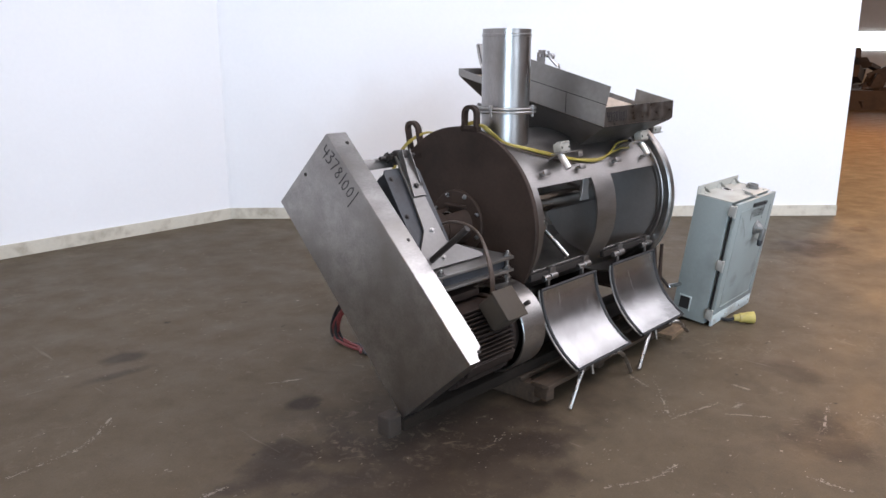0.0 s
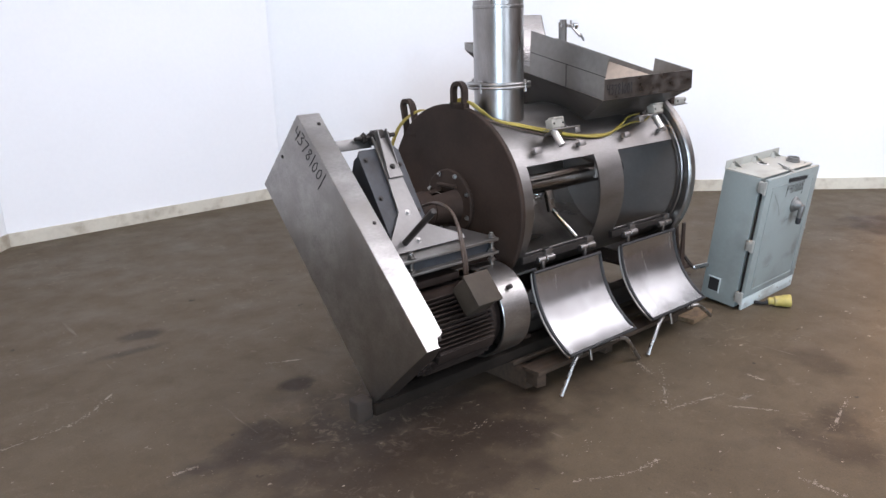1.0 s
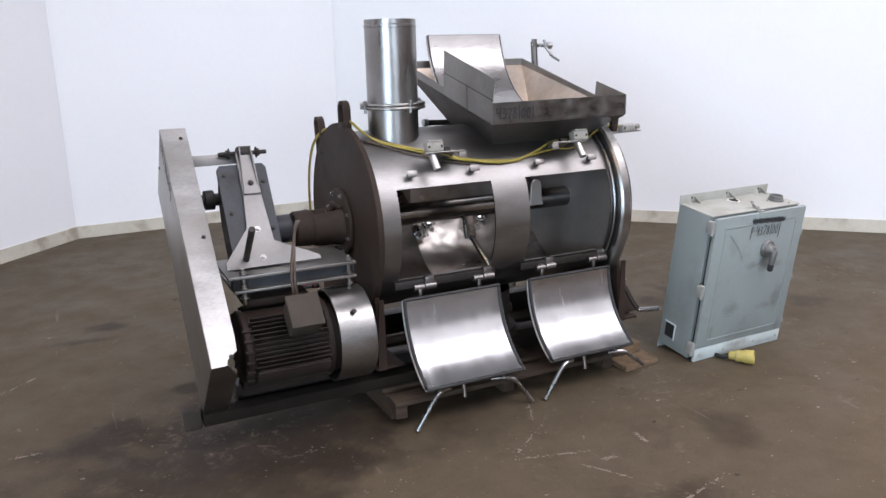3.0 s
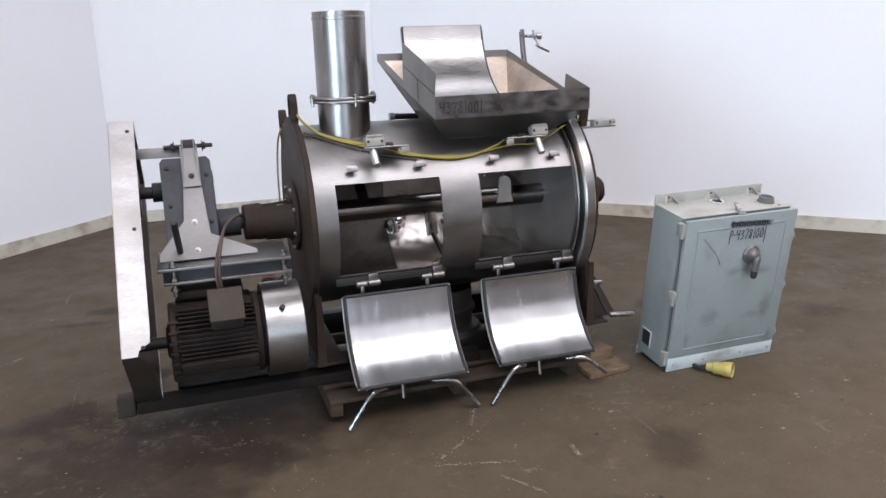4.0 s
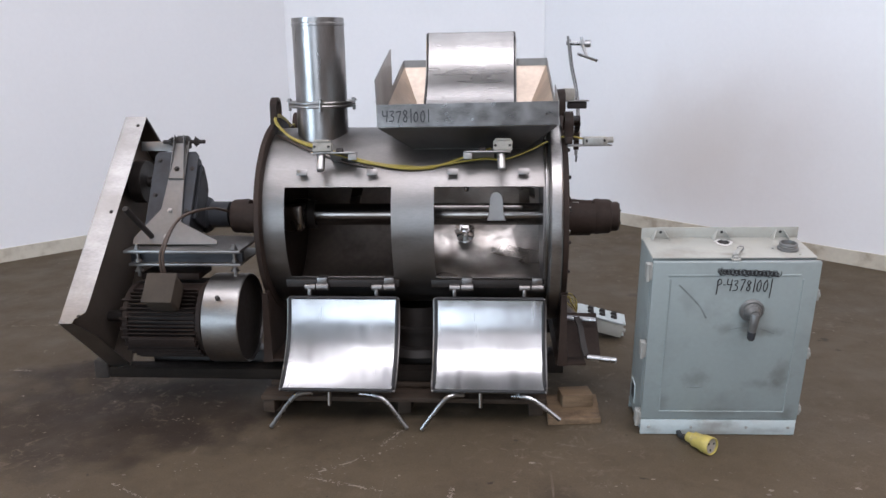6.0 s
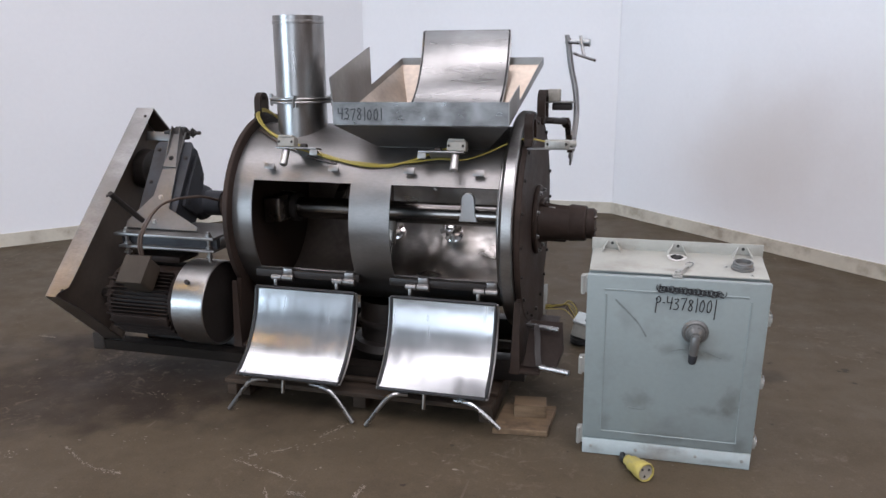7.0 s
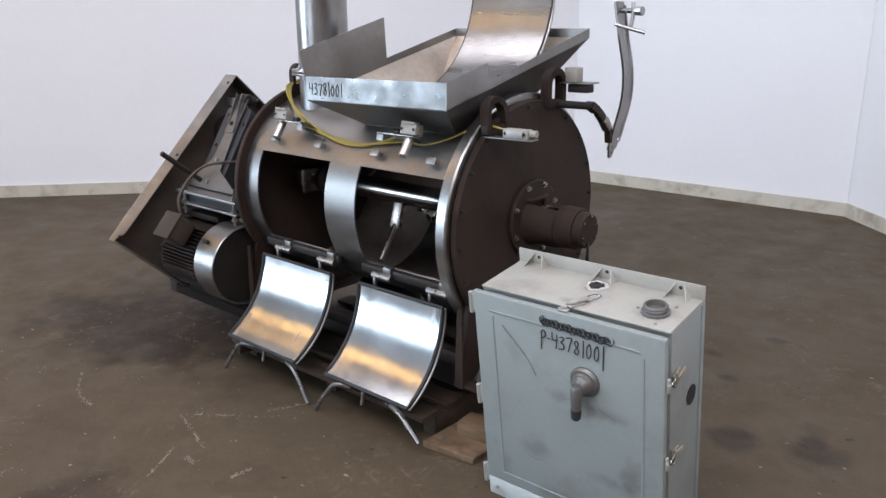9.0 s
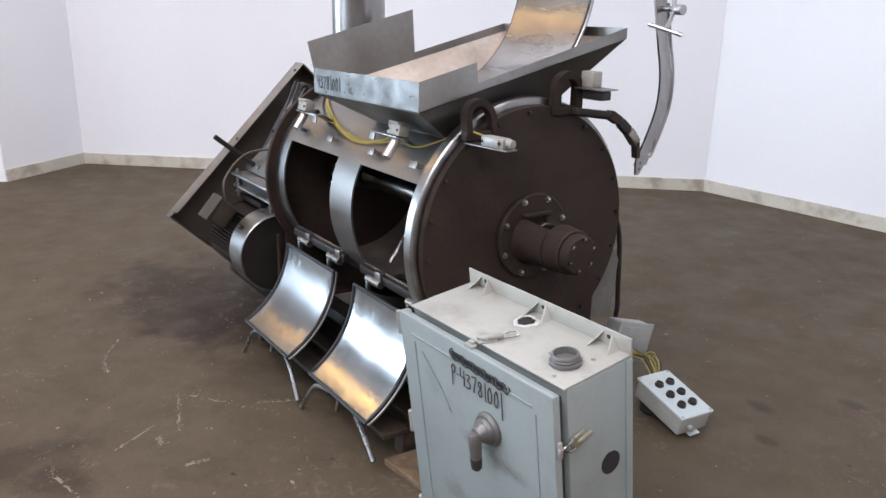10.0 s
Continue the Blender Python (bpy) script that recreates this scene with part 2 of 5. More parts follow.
# Oil stains, plus wide ellipses that paint shade under and beside the mixer.
STAINS_AND_SHADE = [(1.77, 2.36, 0.30, 0.20, 0.75), (2.16, 2.75, 0.12, 0.08, 0.8), (1.85, 3.90, 0.16, 0.10, 0.7), (1.69, 3.70, 0.20, 0.06, 0.6),
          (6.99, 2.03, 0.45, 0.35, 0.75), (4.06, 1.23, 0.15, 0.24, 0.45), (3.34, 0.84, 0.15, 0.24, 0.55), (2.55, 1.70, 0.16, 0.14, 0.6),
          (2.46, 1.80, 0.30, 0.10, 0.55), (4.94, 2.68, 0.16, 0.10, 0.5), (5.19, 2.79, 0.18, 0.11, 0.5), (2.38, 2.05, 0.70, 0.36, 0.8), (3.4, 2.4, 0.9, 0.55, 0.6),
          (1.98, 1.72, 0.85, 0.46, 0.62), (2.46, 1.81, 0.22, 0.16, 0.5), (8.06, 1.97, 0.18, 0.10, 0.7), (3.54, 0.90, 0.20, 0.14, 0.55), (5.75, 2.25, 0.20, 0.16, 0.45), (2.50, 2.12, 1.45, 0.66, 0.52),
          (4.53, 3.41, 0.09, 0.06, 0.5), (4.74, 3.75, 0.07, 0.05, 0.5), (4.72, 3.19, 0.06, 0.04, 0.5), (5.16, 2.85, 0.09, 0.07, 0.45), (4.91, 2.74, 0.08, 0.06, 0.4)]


def floor_material():
    """Old oil-stained concrete: large tone drift, dark blots, painted machine shade, pale scratches, fine grit."""
    m = bpy.data.materials.new("stained_concrete")
    m.use_nodes = True
    nt = m.node_tree
    N, L = nt.nodes, nt.links
    p = N["Principled BSDF"]
    co = N.new("ShaderNodeTexCoord")

    def noise_at(scale, detail, rough, stretch=None, warp=0.0):
        n = N.new("ShaderNodeTexNoise")
        n.inputs["Scale"].default_value, n.inputs["Detail"].default_value = scale, detail
        n.inputs["Roughness"].default_value, n.inputs["Distortion"].default_value = rough, warp
        if stretch:
            mp = N.new("ShaderNodeMapping")
            mp.inputs["Scale"].default_value = stretch[:3]
            mp.inputs["Rotation"].default_value = (0, 0, radians(stretch[3]))
            L.new(co.outputs["Object"], mp.inputs["Vector"])
            L.new(mp.outputs[0], n.inputs["Vector"])
        else:
            L.new(co.outputs["Object"], n.inputs["Vector"])
        return n.outputs["Fac"]

    def rng(v, a, b, c, d):
        r = N.new("ShaderNodeMapRange")
        for k, x in zip(("From Min", "From Max", "To Min", "To Max"), (a, b, c, d)):
            r.inputs[k].default_value = x
        L.new(v, r.inputs["Value"])
        return r.outputs[0]

    def mix(f, a, b):
        x = N.new("ShaderNodeMix")
        x.data_type = "RGBA"
        L.new(f, x.inputs[0])
        for s, v in ((6, a), (7, b)):
            if isinstance(v, tuple):
                x.inputs[s].default_value = (*v, 1)
            else:
                L.new(v, x.inputs[s])
        return x.outputs[2]

    def times(a, b):
        x = N.new("ShaderNodeMath")
        x.operation = "MULTIPLY"
        L.new(a, x.inputs[0])
        L.new(b, x.inputs[1])
        return x.outputs[0]

    tone = mix(rng(noise_at(0.7, 4, 0.55), 0.35, 0.65, 0, 1), (0.081, 0.0625, 0.0405), (0.095, 0.0745, 0.049))
    mott = mix(rng(noise_at(6, 7, 0.68), 0.45, 0.66, 0, 0.18), tone, (0.050, 0.037, 0.027))
    mott = mix(rng(noise_at(19, 6, 0.70, None, 0.6), 0.56, 0.72, 0, 0.26), mott, (0.124, 0.0995, 0.069))
    mott = mix(rng(noise_at(44, 4, 0.65), 0.58, 0.68, 0, 0.30), mott, (0.046, 0.035, 0.027))
    blots = rng(noise_at(2.3, 4, 0.55, None, 0.8), 0.64, 0.70, 0, 0.22)
    c = mix(blots, mott, (0.034, 0.025, 0.018))
    wob = N.new("ShaderNodeTexNoise")
    wob.inputs["Scale"].default_value, wob.inputs["Detail"].default_value = 5.0, 4
    L.new(co.outputs["Object"], wob.inputs["Vector"])
    for x, y, rx, ry, deep in STAINS_AND_SHADE:
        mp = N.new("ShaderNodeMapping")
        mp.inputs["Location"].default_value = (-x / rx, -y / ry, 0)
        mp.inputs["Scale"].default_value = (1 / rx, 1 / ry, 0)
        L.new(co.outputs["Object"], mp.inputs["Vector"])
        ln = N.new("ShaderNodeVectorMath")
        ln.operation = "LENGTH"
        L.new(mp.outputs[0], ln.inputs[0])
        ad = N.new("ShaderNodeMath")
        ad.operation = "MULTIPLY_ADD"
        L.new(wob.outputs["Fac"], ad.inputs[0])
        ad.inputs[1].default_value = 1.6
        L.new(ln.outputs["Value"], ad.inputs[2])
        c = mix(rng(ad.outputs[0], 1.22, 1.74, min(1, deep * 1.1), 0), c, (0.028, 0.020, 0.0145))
    pale = rng(noise_at(3.2, 5, 0.7, None, 0.3), 0.60, 0.72, 0, 0.16)
    c = mix(pale, c, (0.150, 0.120, 0.093))
    worn = times(rng(noise_at(13, 6, 0.72, None, 1.2), 0.55, 0.66, 0, 0.62), rng(noise_at(1.1, 3, 0.6, (1, 1, 1, 20)), 0.48, 0.61, 0, 1))
    c = mix(worn, c, (0.165, 0.132, 0.100))
    drip = rng(noise_at(9, 3, 0.55), 0.70, 0.735, 0, 0.75)
    c = mix(drip, c, (0.022, 0.017, 0.014))
    scr = times(rng(noise_at(5, 2, 0.5, (0.35, 6.0, 1, 35)), 0.70, 0.73, 0, 0.55), rng(noise_at(1.4, 3, 0.6), 0.52, 0.66, 0, 1))
    c = mix(scr, c, (0.22, 0.19, 0.155))
    scr2 = times(rng(noise_at(6, 2, 0.5, (6.0, 0.3, 1, 20)), 0.71, 0.74, 0, 0.5), rng(noise_at(1.7, 3, 0.6), 0.54, 0.66, 0, 1))
    c = mix(scr2, c, (0.20, 0.17, 0.14))
    chip = rng(noise_at(26, 2, 0.4), 0.74, 0.80, 0, 0.5)
    c = mix(chip, c, (0.28, 0.25, 0.21))
    c = mix(rng(noise_at(75, 3, 0.6), 0.64, 0.70, 0, 0.35), c, (0.150, 0.118, 0.088))
    grit = mix(rng(noise_at(140, 3, 0.6), 0.45, 0.65, 0, 0.25), c, (0.040, 0.030, 0.023))
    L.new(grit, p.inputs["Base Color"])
    p.inputs["Specular IOR Level"].default_value = 0.15
    L.new(rng(noise_at(3, 5, 0.6), 0.3, 0.7, 0.50, 0.75), p.inputs["Roughness"])
    b = N.new("ShaderNodeBump")
    b.inputs["Strength"].default_value, b.inputs["Distance"].default_value = 0.15, 0.004
    L.new(noise_at(60, 4, 0.6), b.inputs["Height"])
    L.new(b.outputs[0], p.inputs["Normal"])
    return m


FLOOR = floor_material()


def stained_wall():
    """White paint with one faint tan smear at chest height."""
    m = WALL.copy()
    m.name = "white_wall_paint_smeared"
    N, L = m.node_tree.nodes, m.node_tree.links
    p = N["Principled BSDF"]
    old = p.inputs["Base Color"].links[0].from_socket
    co, mp, ln, no = N.new("ShaderNodeTexCoord"), N.new("ShaderNodeMapping"), N.new("ShaderNodeVectorMath"), N.new("ShaderNodeTexNoise")
    mp.vector_type = "POINT"
    mp.inputs["Location"].default_value = (-5.42, -5.52, -0.78)
    L.new(co.outputs["Object"], mp.inputs["Vector"])
    sc = N.new("ShaderNodeVectorMath")
    sc.operation = "MULTIPLY"
    sc.inputs[1].default_value = (0.92, 0.92, 1.35)
    L.new(mp.outputs[0], sc.inputs[0])
    ln.operation = "LENGTH"
    L.new(sc.outputs[0], ln.inputs[0])
    no.inputs["Scale"].default_value, no.inputs["Detail"].default_value = 1.6, 4
    L.new(co.outputs["Object"], no.inputs["Vector"])
    add = N.new("ShaderNodeMath")
    add.operation = "MULTIPLY_ADD"
    L.new(no.outputs["Fac"], add.inputs[0])
    add.inputs[1].default_value = 0.9
    L.new(ln.outputs["Value"], add.inputs[2])
    r = N.new("ShaderNodeMapRange")
    r.interpolation_type = "SMOOTHSTEP"
    for k, v in zip(("From Min", "From Max", "To Min", "To Max"), (0.45, 1.55, 0.36, 0.0)):
        r.inputs[k].default_value = v
    L.new(add.outputs[0], r.inputs["Value"])
    mx = N.new("ShaderNodeMix")
    mx.data_type = "RGBA"
    L.new(r.outputs[0], mx.inputs[0])
    L.new(old, mx.inputs[6])
    mx.inputs[7].default_value = (0.56, 0.49, 0.43, 1)
    L.new(mx.outputs[2], p.inputs["Base Color"])
    return m


WALL_SMEARED = stained_wall()

# ---- shape helpers ----


def join(bm, other):
    tmp = bpy.data.meshes.new("tmp")
    other.to_mesh(tmp)
    other.free()
    bm.from_mesh(tmp)
    bpy.data.meshes.remove(tmp)
    return bm


def block(bm, centre, size, turn=None, bevel=0.003, segs=2):
    """A box with softened edges; turn is a rotation matrix about its centre."""
    b = bmesh.new()
    bmesh.ops.create_cube(b, size=1)
    bmesh.ops.scale(b, vec=size, verts=b.verts)
    if bevel:
        bmesh.ops.bevel(b, geom=b.edges[:], offset=min(bevel, min(size) * 0.45), segments=segs, affect="EDGES", profile=0.5)
    m = Matrix.Translation(centre) @ (turn.to_4x4() if turn else Matrix())
    bmesh.ops.transform(b, matrix=m, verts=b.verts)
    return join(bm, b)


def lathe(bm, profile, base, axis=(0, 0, 1), n=32, closed=False):
    """Turns (radius, height) pairs round an axis that starts at base."""
    q = Vector((0, 0, 1)).rotation_difference(Vector(axis).normalized()).to_matrix()
    rings = []
    for r, h in profile:
        if r < 1e-6:
            rings.append([bm.verts.new(Vector(base) + q @ Vector((0, 0, h)))])
        else:
            rings.append([bm.verts.new(Vector(base) + q @ Vector((r * math.cos(2 * math.pi * i / n), r * math.sin(2 * math.pi * i / n), h))) for i in range(n)])
    pairs = list(zip(rings, rings[1:]))
    if closed:
        pairs.append((rings[-1], rings[0]))
    for a, b in pairs:
        for i in range(n):
            j = (i + 1) % n
            if len(a) == 1 and len(b) == 1:
                continue
            if len(a) == 1:
                bm.faces.new((a[0], b[j], b[i])[::-1] if False else (a[0], b[j], b[i]))
            elif len(b) == 1:
                bm.faces.new((a[i], a[j], b[0]))
            else:
                bm.faces.new((a[i], a[j], b[j], b[i]))
    return bm


def cyl(bm, a, b, r, n=20, bevel=0.002):
    d = (Vector(b) - Vector(a)).length
    e = min(bevel, r * 0.4, d * 0.4)
    return lathe(bm, [(0, 0), (r - e, 0), (r, e), (r, d - e), (r - e, d), (0, d)], a, Vector(b) - Vector(a), n)


def rod(bm, pts, r, n=8):
    """A round bar or cable along points."""
    pts = [Vector(p) for p in pts]
    dirs = [(pts[min(i + 1, len(pts) - 1)] - pts[max(i - 1, 0)]).normalized() for i in range(len(pts))]
    side = dirs[0].orthogonal().normalized()
    rings = []
    for p, d in zip(pts, dirs):
        side = (side - d * side.dot(d)).normalized()
        up = d.cross(side)
        rings.append([bm.verts.new(p + r * (side * math.cos(2 * math.pi * i / n) + up * math.sin(2 * math.pi * i / n))) for i in range(n)])
    for a, b in zip(rings, rings[1:]):
        for i in range(n):
            bm.faces.new((a[i], a[(i + 1) % n], b[(i + 1) % n], b[i]))
    bm.faces.new(rings[0][::-1])
    bm.faces.new(rings[-1])
    return bm


def smooth_path(pts, steps=6):
    """More points on a soft curve through the given ones."""
    P = [Vector(p) for p in pts]
    P = [2 * P[0] - P[1]] + P + [2 * P[-1] - P[-2]]
    out = []
    for i in range(1, len(P) - 2):
        for k in range(steps):
            t = k / steps
            a, b, c, d = P[i - 1:i + 3]
            out.append(0.5 * ((2 * b) + (c - a) * t + (2 * a - 5 * b + 4 * c - d) * t * t + (3 * b - a - 3 * c + d) * t ** 3))
    return out + [P[-2]]


def slab(bm, outline, push, bevel=0.0):
    """A flat plate: its outline in space, pushed along a vector."""
    b = bmesh.new()
    f = b.faces.new([b.verts.new(p) for p in outline])
    g = bmesh.ops.extrude_face_region(b, geom=[f])
    bmesh.ops.translate(b, vec=push, verts=[v for v in g["geom"] if isinstance(v, bmesh.types.BMVert)])
    bmesh.ops.recalc_face_normals(b, faces=b.faces)
    if bevel:
        bmesh.ops.bevel(b, geom=b.edges[:], offset=bevel, segments=1, affect="EDGES")
    return join(bm, b)


def bolts(bm, centres, axis, r=0.009, h=0.007):
    for c in centres:
        lathe(bm, [(r * 1.5, 0), (r * 1.5, h * 0.25), (r, h * 0.25), (r, h), (r * 0.6, h * 1.15), (0, h * 1.15)], c, axis, 6)
    return bm


def mesh_object(name, bm, material, sharp=32):
    bmesh.ops.recalc_face_normals(bm, faces=bm.faces)
    me = bpy.data.meshes.new(name)
    bm.to_mesh(me)
    bm.free()
    me.polygons.foreach_set("use_smooth", [True] * len(me.polygons))
    me.set_sharp_from_angle(angle=radians(sharp))
    me.materials.append(material)
    return new(name, me)


def part(name, bm, material, parent, label="", sharp=32):
    ob = mesh_object(name, bm, material, sharp)
    ob.parent = parent
    if parent.type == "EMPTY":
        ob.matrix_parent_inverse = Matrix.Translation(-parent.location)
    return tagged(ob, label)


def thing(name, place, label, category, group="", kind=""):
    ob = new(name)
    ob.empty_display_size = 0.1
    ob.location = place
    return tagged(ob, label, category, group, kind)


def whole(name, bm, material, label, category, group="", kind="", sharp=32):
    return tagged(mesh_object(name, bm, material, sharp), label, category, group, kind)


B = bmesh.new

# ---- structure: floor, faceted white wall, hall ----
CORNERS = [(-1.68, 1.30), (-2.265, 2.063), (1.76, 6.60), (4.28, 6.68), (8.62, 2.34)]
WALL_H, T = 6.4, 0.14


def quad_floor():
    bm = B()
    bmesh.ops.create_grid(bm, x_segments=1, y_segments=1, size=1)
    bmesh.ops.scale(bm, vec=(21, 15, 1), verts=bm.verts)
    bmesh.ops.translate(bm, vec=(11, 3, 0), verts=bm.verts)
    return bm


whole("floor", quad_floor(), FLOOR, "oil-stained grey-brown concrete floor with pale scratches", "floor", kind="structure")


def wall_piece(name, a, b, h0, h1, t0, t1, material, label, category, mitre_a=0.0, mitre_b=0.0):
    a, b = Vector((*a, 0)), Vector((*b, 0))
    d = (b - a).normalized()
    n = Vector((-d.y, d.x, 0))
    lo, hi = a + n * t0, b + n * t0
    ol, oh = a + n * t1 - d * mitre_a, b + n * t1 + d * mitre_b
    bm = B()
    slab(bm, [p + Vector((0, 0, h0)) for p in (lo, hi, oh, ol)], (0, 0, h1 - h0))
    return whole(name, bm, material, label, category, kind="structure")


for i, (a, b) in enumerate(zip(CORNERS, CORNERS[1:])):
    wall_piece(f"wall_{i + 1}", a, b, 0, WALL_H, 0.0, T, WALL_SMEARED if i == 3 else WALL, "tall white painted partition wall panel", "wall", 0.055, 0.055 if i < 3 else 0)
    wall_piece(f"baseboard_{i + 1}", a, b, 0, 0.108, -0.018, -0.002, SKIRT, "scuffed off-white wooden baseboard with dirt marks", "baseboard")


def hall_box(name, x0, x1, y0, y1, z0, z1, material, label, category):
    bm = B()
    block(bm, ((x0 + x1) / 2, (y0 + y1) / 2, (z0 + z1) / 2), (x1 - x0, y1 - y0, z1 - z0), bevel=0)
    return whole(name, bm, material, label, category, kind="structure")


for (cx, cy), dx, dy in ((CORNERS[3], -0.003, -0.005), (CORNERS[2], 0.002, -0.005)):
    whole("trim_seam", block(B(), (cx + dx, cy + dy, WALL_H / 2 + 0.06), (0.005, 0.005, WALL_H - 0.12), bevel=0), WALL, "narrow seam between two wall panels", "trim", kind="structure")
hall_box("ceiling", -10, 32, -12, 18, 6.45, 6.6, CEIL, "dim high warehouse ceiling", "ceiling")
hall_box("wall_west", -10.2, -10, -12, 18, 0, 6.45, HALL, "dim warehouse wall", "wall")
hall_box("wall_north", -10, 32, 18, 18.2, 0, 6.45, HALL, "dim warehouse wall", "wall")
hall_box("wall_south", -10, 32, -12.2, -12, 0, 6.45, HALL, "dim warehouse wall", "wall")
hall_box("wall_east", 32, 32.2, -12, 18, 0, 6.45, HALL, "dim warehouse wall", "wall")

# ---- mixer ----
AY, AZ, R = 2.415, 0.80, 0.405
mixer = thing("industrial_mixer", (3.45, 2.4, 0.115), "stainless steel horizontal drum mixer with motor, hopper and open hatches", "mixer")


def on_drum(x, deg, r):
    """A point beside the drum's axis; 0 degrees looks out of the front, 90 up."""
    return Vector((x, AY - r * math.cos(radians(deg)), AZ + r * math.sin(radians(deg))))


WINDOWS = [(2.955, 3.41), (3.59, 4.045)]
W_LO, W_HI = -31.5, 27.5


def drum_shell():
    bm = B()
    xs = sorted({2.86, 2.90, 4.094, 4.07, 3.97} | {x for w in WINDOWS for x in w} | {3.5})
    degs = sorted({W_LO, W_HI} | {W_LO + (W_HI - W_LO) * i / 12 for i in range(13)} | {W_HI + (360 - W_HI + W_LO) * i / 60 for i in range(61)})
    degs = [d for d in degs if d < W_LO + 359.9]
    grid = [[bm.verts.new(on_drum(x, d, R)) for x in xs] for d in degs]
    for i, d in enumerate(degs):
        nxt = (i + 1) % len(degs)
        for j in range(len(xs) - 1):
            mid = (xs[j] + xs[j + 1]) / 2
            if W_LO - 0.01 <= d < W_HI - 0.01 and any(a < mid < b for a, b in WINDOWS):
                continue
            if 57 < d < 112 and 3.5 < mid < 3.97:
                continue
            bm.faces.new((grid[i][j], grid[i][j + 1], grid[nxt][j + 1], grid[nxt][j]))
    bmesh.ops.recalc_face_normals(bm, faces=bm.faces)
    bmesh.ops.solidify(bm, geom=bm.faces[:], thickness=0.008)
    return bm


part("drum", drum_shell(), STEEL_DRUM, mixer, "brushed stainless drum with two window openings")


def lining(x0, x1, r):
    """A curved inner sheet, open towards the front windows and under the hopper."""
    bm = B()
    xs = sorted({x0, x1} | {x for x in (3.51, 3.96) if x0 < x < x1})
    degs = [W_HI + 4 + (352 - W_HI + W_LO) * i / 60 for i in range(61)]
    grid = [[bm.verts.new(on_drum(x, d, r)) for x in xs] for d in degs]
    for i in range(60):
        for j in range(len(xs) - 1):
            if 58 < degs[i] < 111 and 3.5 < (xs[j] + xs[j + 1]) / 2 < 3.97:
                continue
            bm.faces.new((grid[i][j], grid[i][j + 1], grid[i + 1][j + 1], grid[i + 1][j]))
    bmesh.ops.recalc_face_normals(bm, faces=bm.faces)
    bmesh.ops.solidify(bm, geom=bm.faces[:], thickness=0.002)
    return bm


part("lining", lining(2.866, 3.345, R - 0.016), LINING_DARK, mixer, "inside of the drum, coloured dark for its dim reflections")
part("lining", lining(3.347, 4.066, R - 0.016), LINING, mixer, "worn shiny inside of the drum")
part("end_lining", lathe(B(), [(0, 0), (R - 0.018, 0), (R - 0.018, 0.004), (0, 0.004)], (4.060, AY, AZ), (1, 0, 0), 72), LINING_END, mixer, "worn grey inner face of the drum end")
XL, XR = 2.835, 4.121
RY, RZ = 2.432, 0.792
LR, RR, PR = 0.447, 0.482, 0.456
part("end_plate", lathe(B(), [(0, 0), (LR - 0.004, 0), (LR, 0.004), (LR, 0.022), (LR - 0.004, 0.026), (0, 0.026)], (XL, AY, AZ), (1, 0, 0), 72), BROWN, mixer, "brown oxidised round end plate")
rp = part("end_plate", lathe(B(), [(0, 0), (PR - 0.004, 0), (PR, 0.004), (PR, 0.022), (PR - 0.004, 0.026), (0, 0.026)], (XR, RY, RZ), (1, 0, 0), 72), BROWN, mixer, "brown oxidised round end plate")
part("rim_band", lathe(B(), [(R - 0.02, 0), (RR - 0.010, 0), (RR - 0.004, 0.005), (RR, 0.010), (RR, 0.048), (RR - 0.004, 0.054), (R - 0.02, 0.054)], (4.066, RY, RZ), (1, 0, 0), 96, True), STEEL, mixer, "satin stainless flange band")
part("rim_ring", lathe(B(), [(R + 0.001, 0), (R + 0.018, 0.0), (R + 0.022, 0.004), (R + 0.022, 0.008), (R + 0.001, 0.008)], (4.0495, AY, AZ), (1, 0, 0), 72, True), STEEL_PIPE, mixer, "narrow weld ring")
part("shaft", cyl(B(), (2.862, AY, AZ), (4.107, AY, AZ), 0.051, 28), SHAFT, mixer, "polished mixing shaft")


def paddle(x, deg, length, yaw, blade=True):
    a = on_drum(x, deg, 0.03)
    b = on_drum(x, deg, length)
    bm = B()
    d = (b - a).normalized()
    rot = Matrix((Vector((1, 0, 0)), d.cross(Vector((1, 0, 0))), d)).transposed()
    block(bm, (a + b) / 2, (0.05, 0.016, (b - a).length), rot @ Matrix.Rotation(radians(yaw), 3, "Z"))
    p = part("paddle_arm", bm, STEEL_INNER, mixer)
    if blade:
        c = on_drum(x, deg, length + 0.03)
        part("blade", block(B(), c, (0.13, 0.012, 0.10), rot @ Matrix.Rotation(radians(yaw + 35), 3, "Z")), STEEL_INNER, p)


paddle(3.17, 150, 0.27, 0)
tip = [(3.847 + 0.030 * math.cos(radians(a)), 0.882 + 0.030 * math.sin(radians(a))) for a in range(0, 181, 20)]
part("paddle_arm", slab(B(), [(x, AY - 0.058, z) for x, z in [(3.890, AZ - 0.02), (3.880, AZ + 0.015)] + tip + [(3.814, AZ + 0.015), (3.804, AZ - 0.02)]], (0, 0.018, 0), 0.002), POST, mixer, "flat upright paddle arm with a rounded end")
paddle(3.98, 165, 0.27, 0)
arm = part("paddle_arm", block(B(), (3.470, 2.383, 0.725), (0.055, 0.022, 0.15), Matrix.Rotation(radians(-16), 3, "X"), 0.004), STEEL_INNER, mixer, "flat paddle arm on the shaft")
part("scraper_rod", cyl(B(), (3.470, 2.362, 0.665), (3.505, 2.235, 0.535), 0.013, 12), STEEL_BRIGHT, arm, "bright scraper rod")
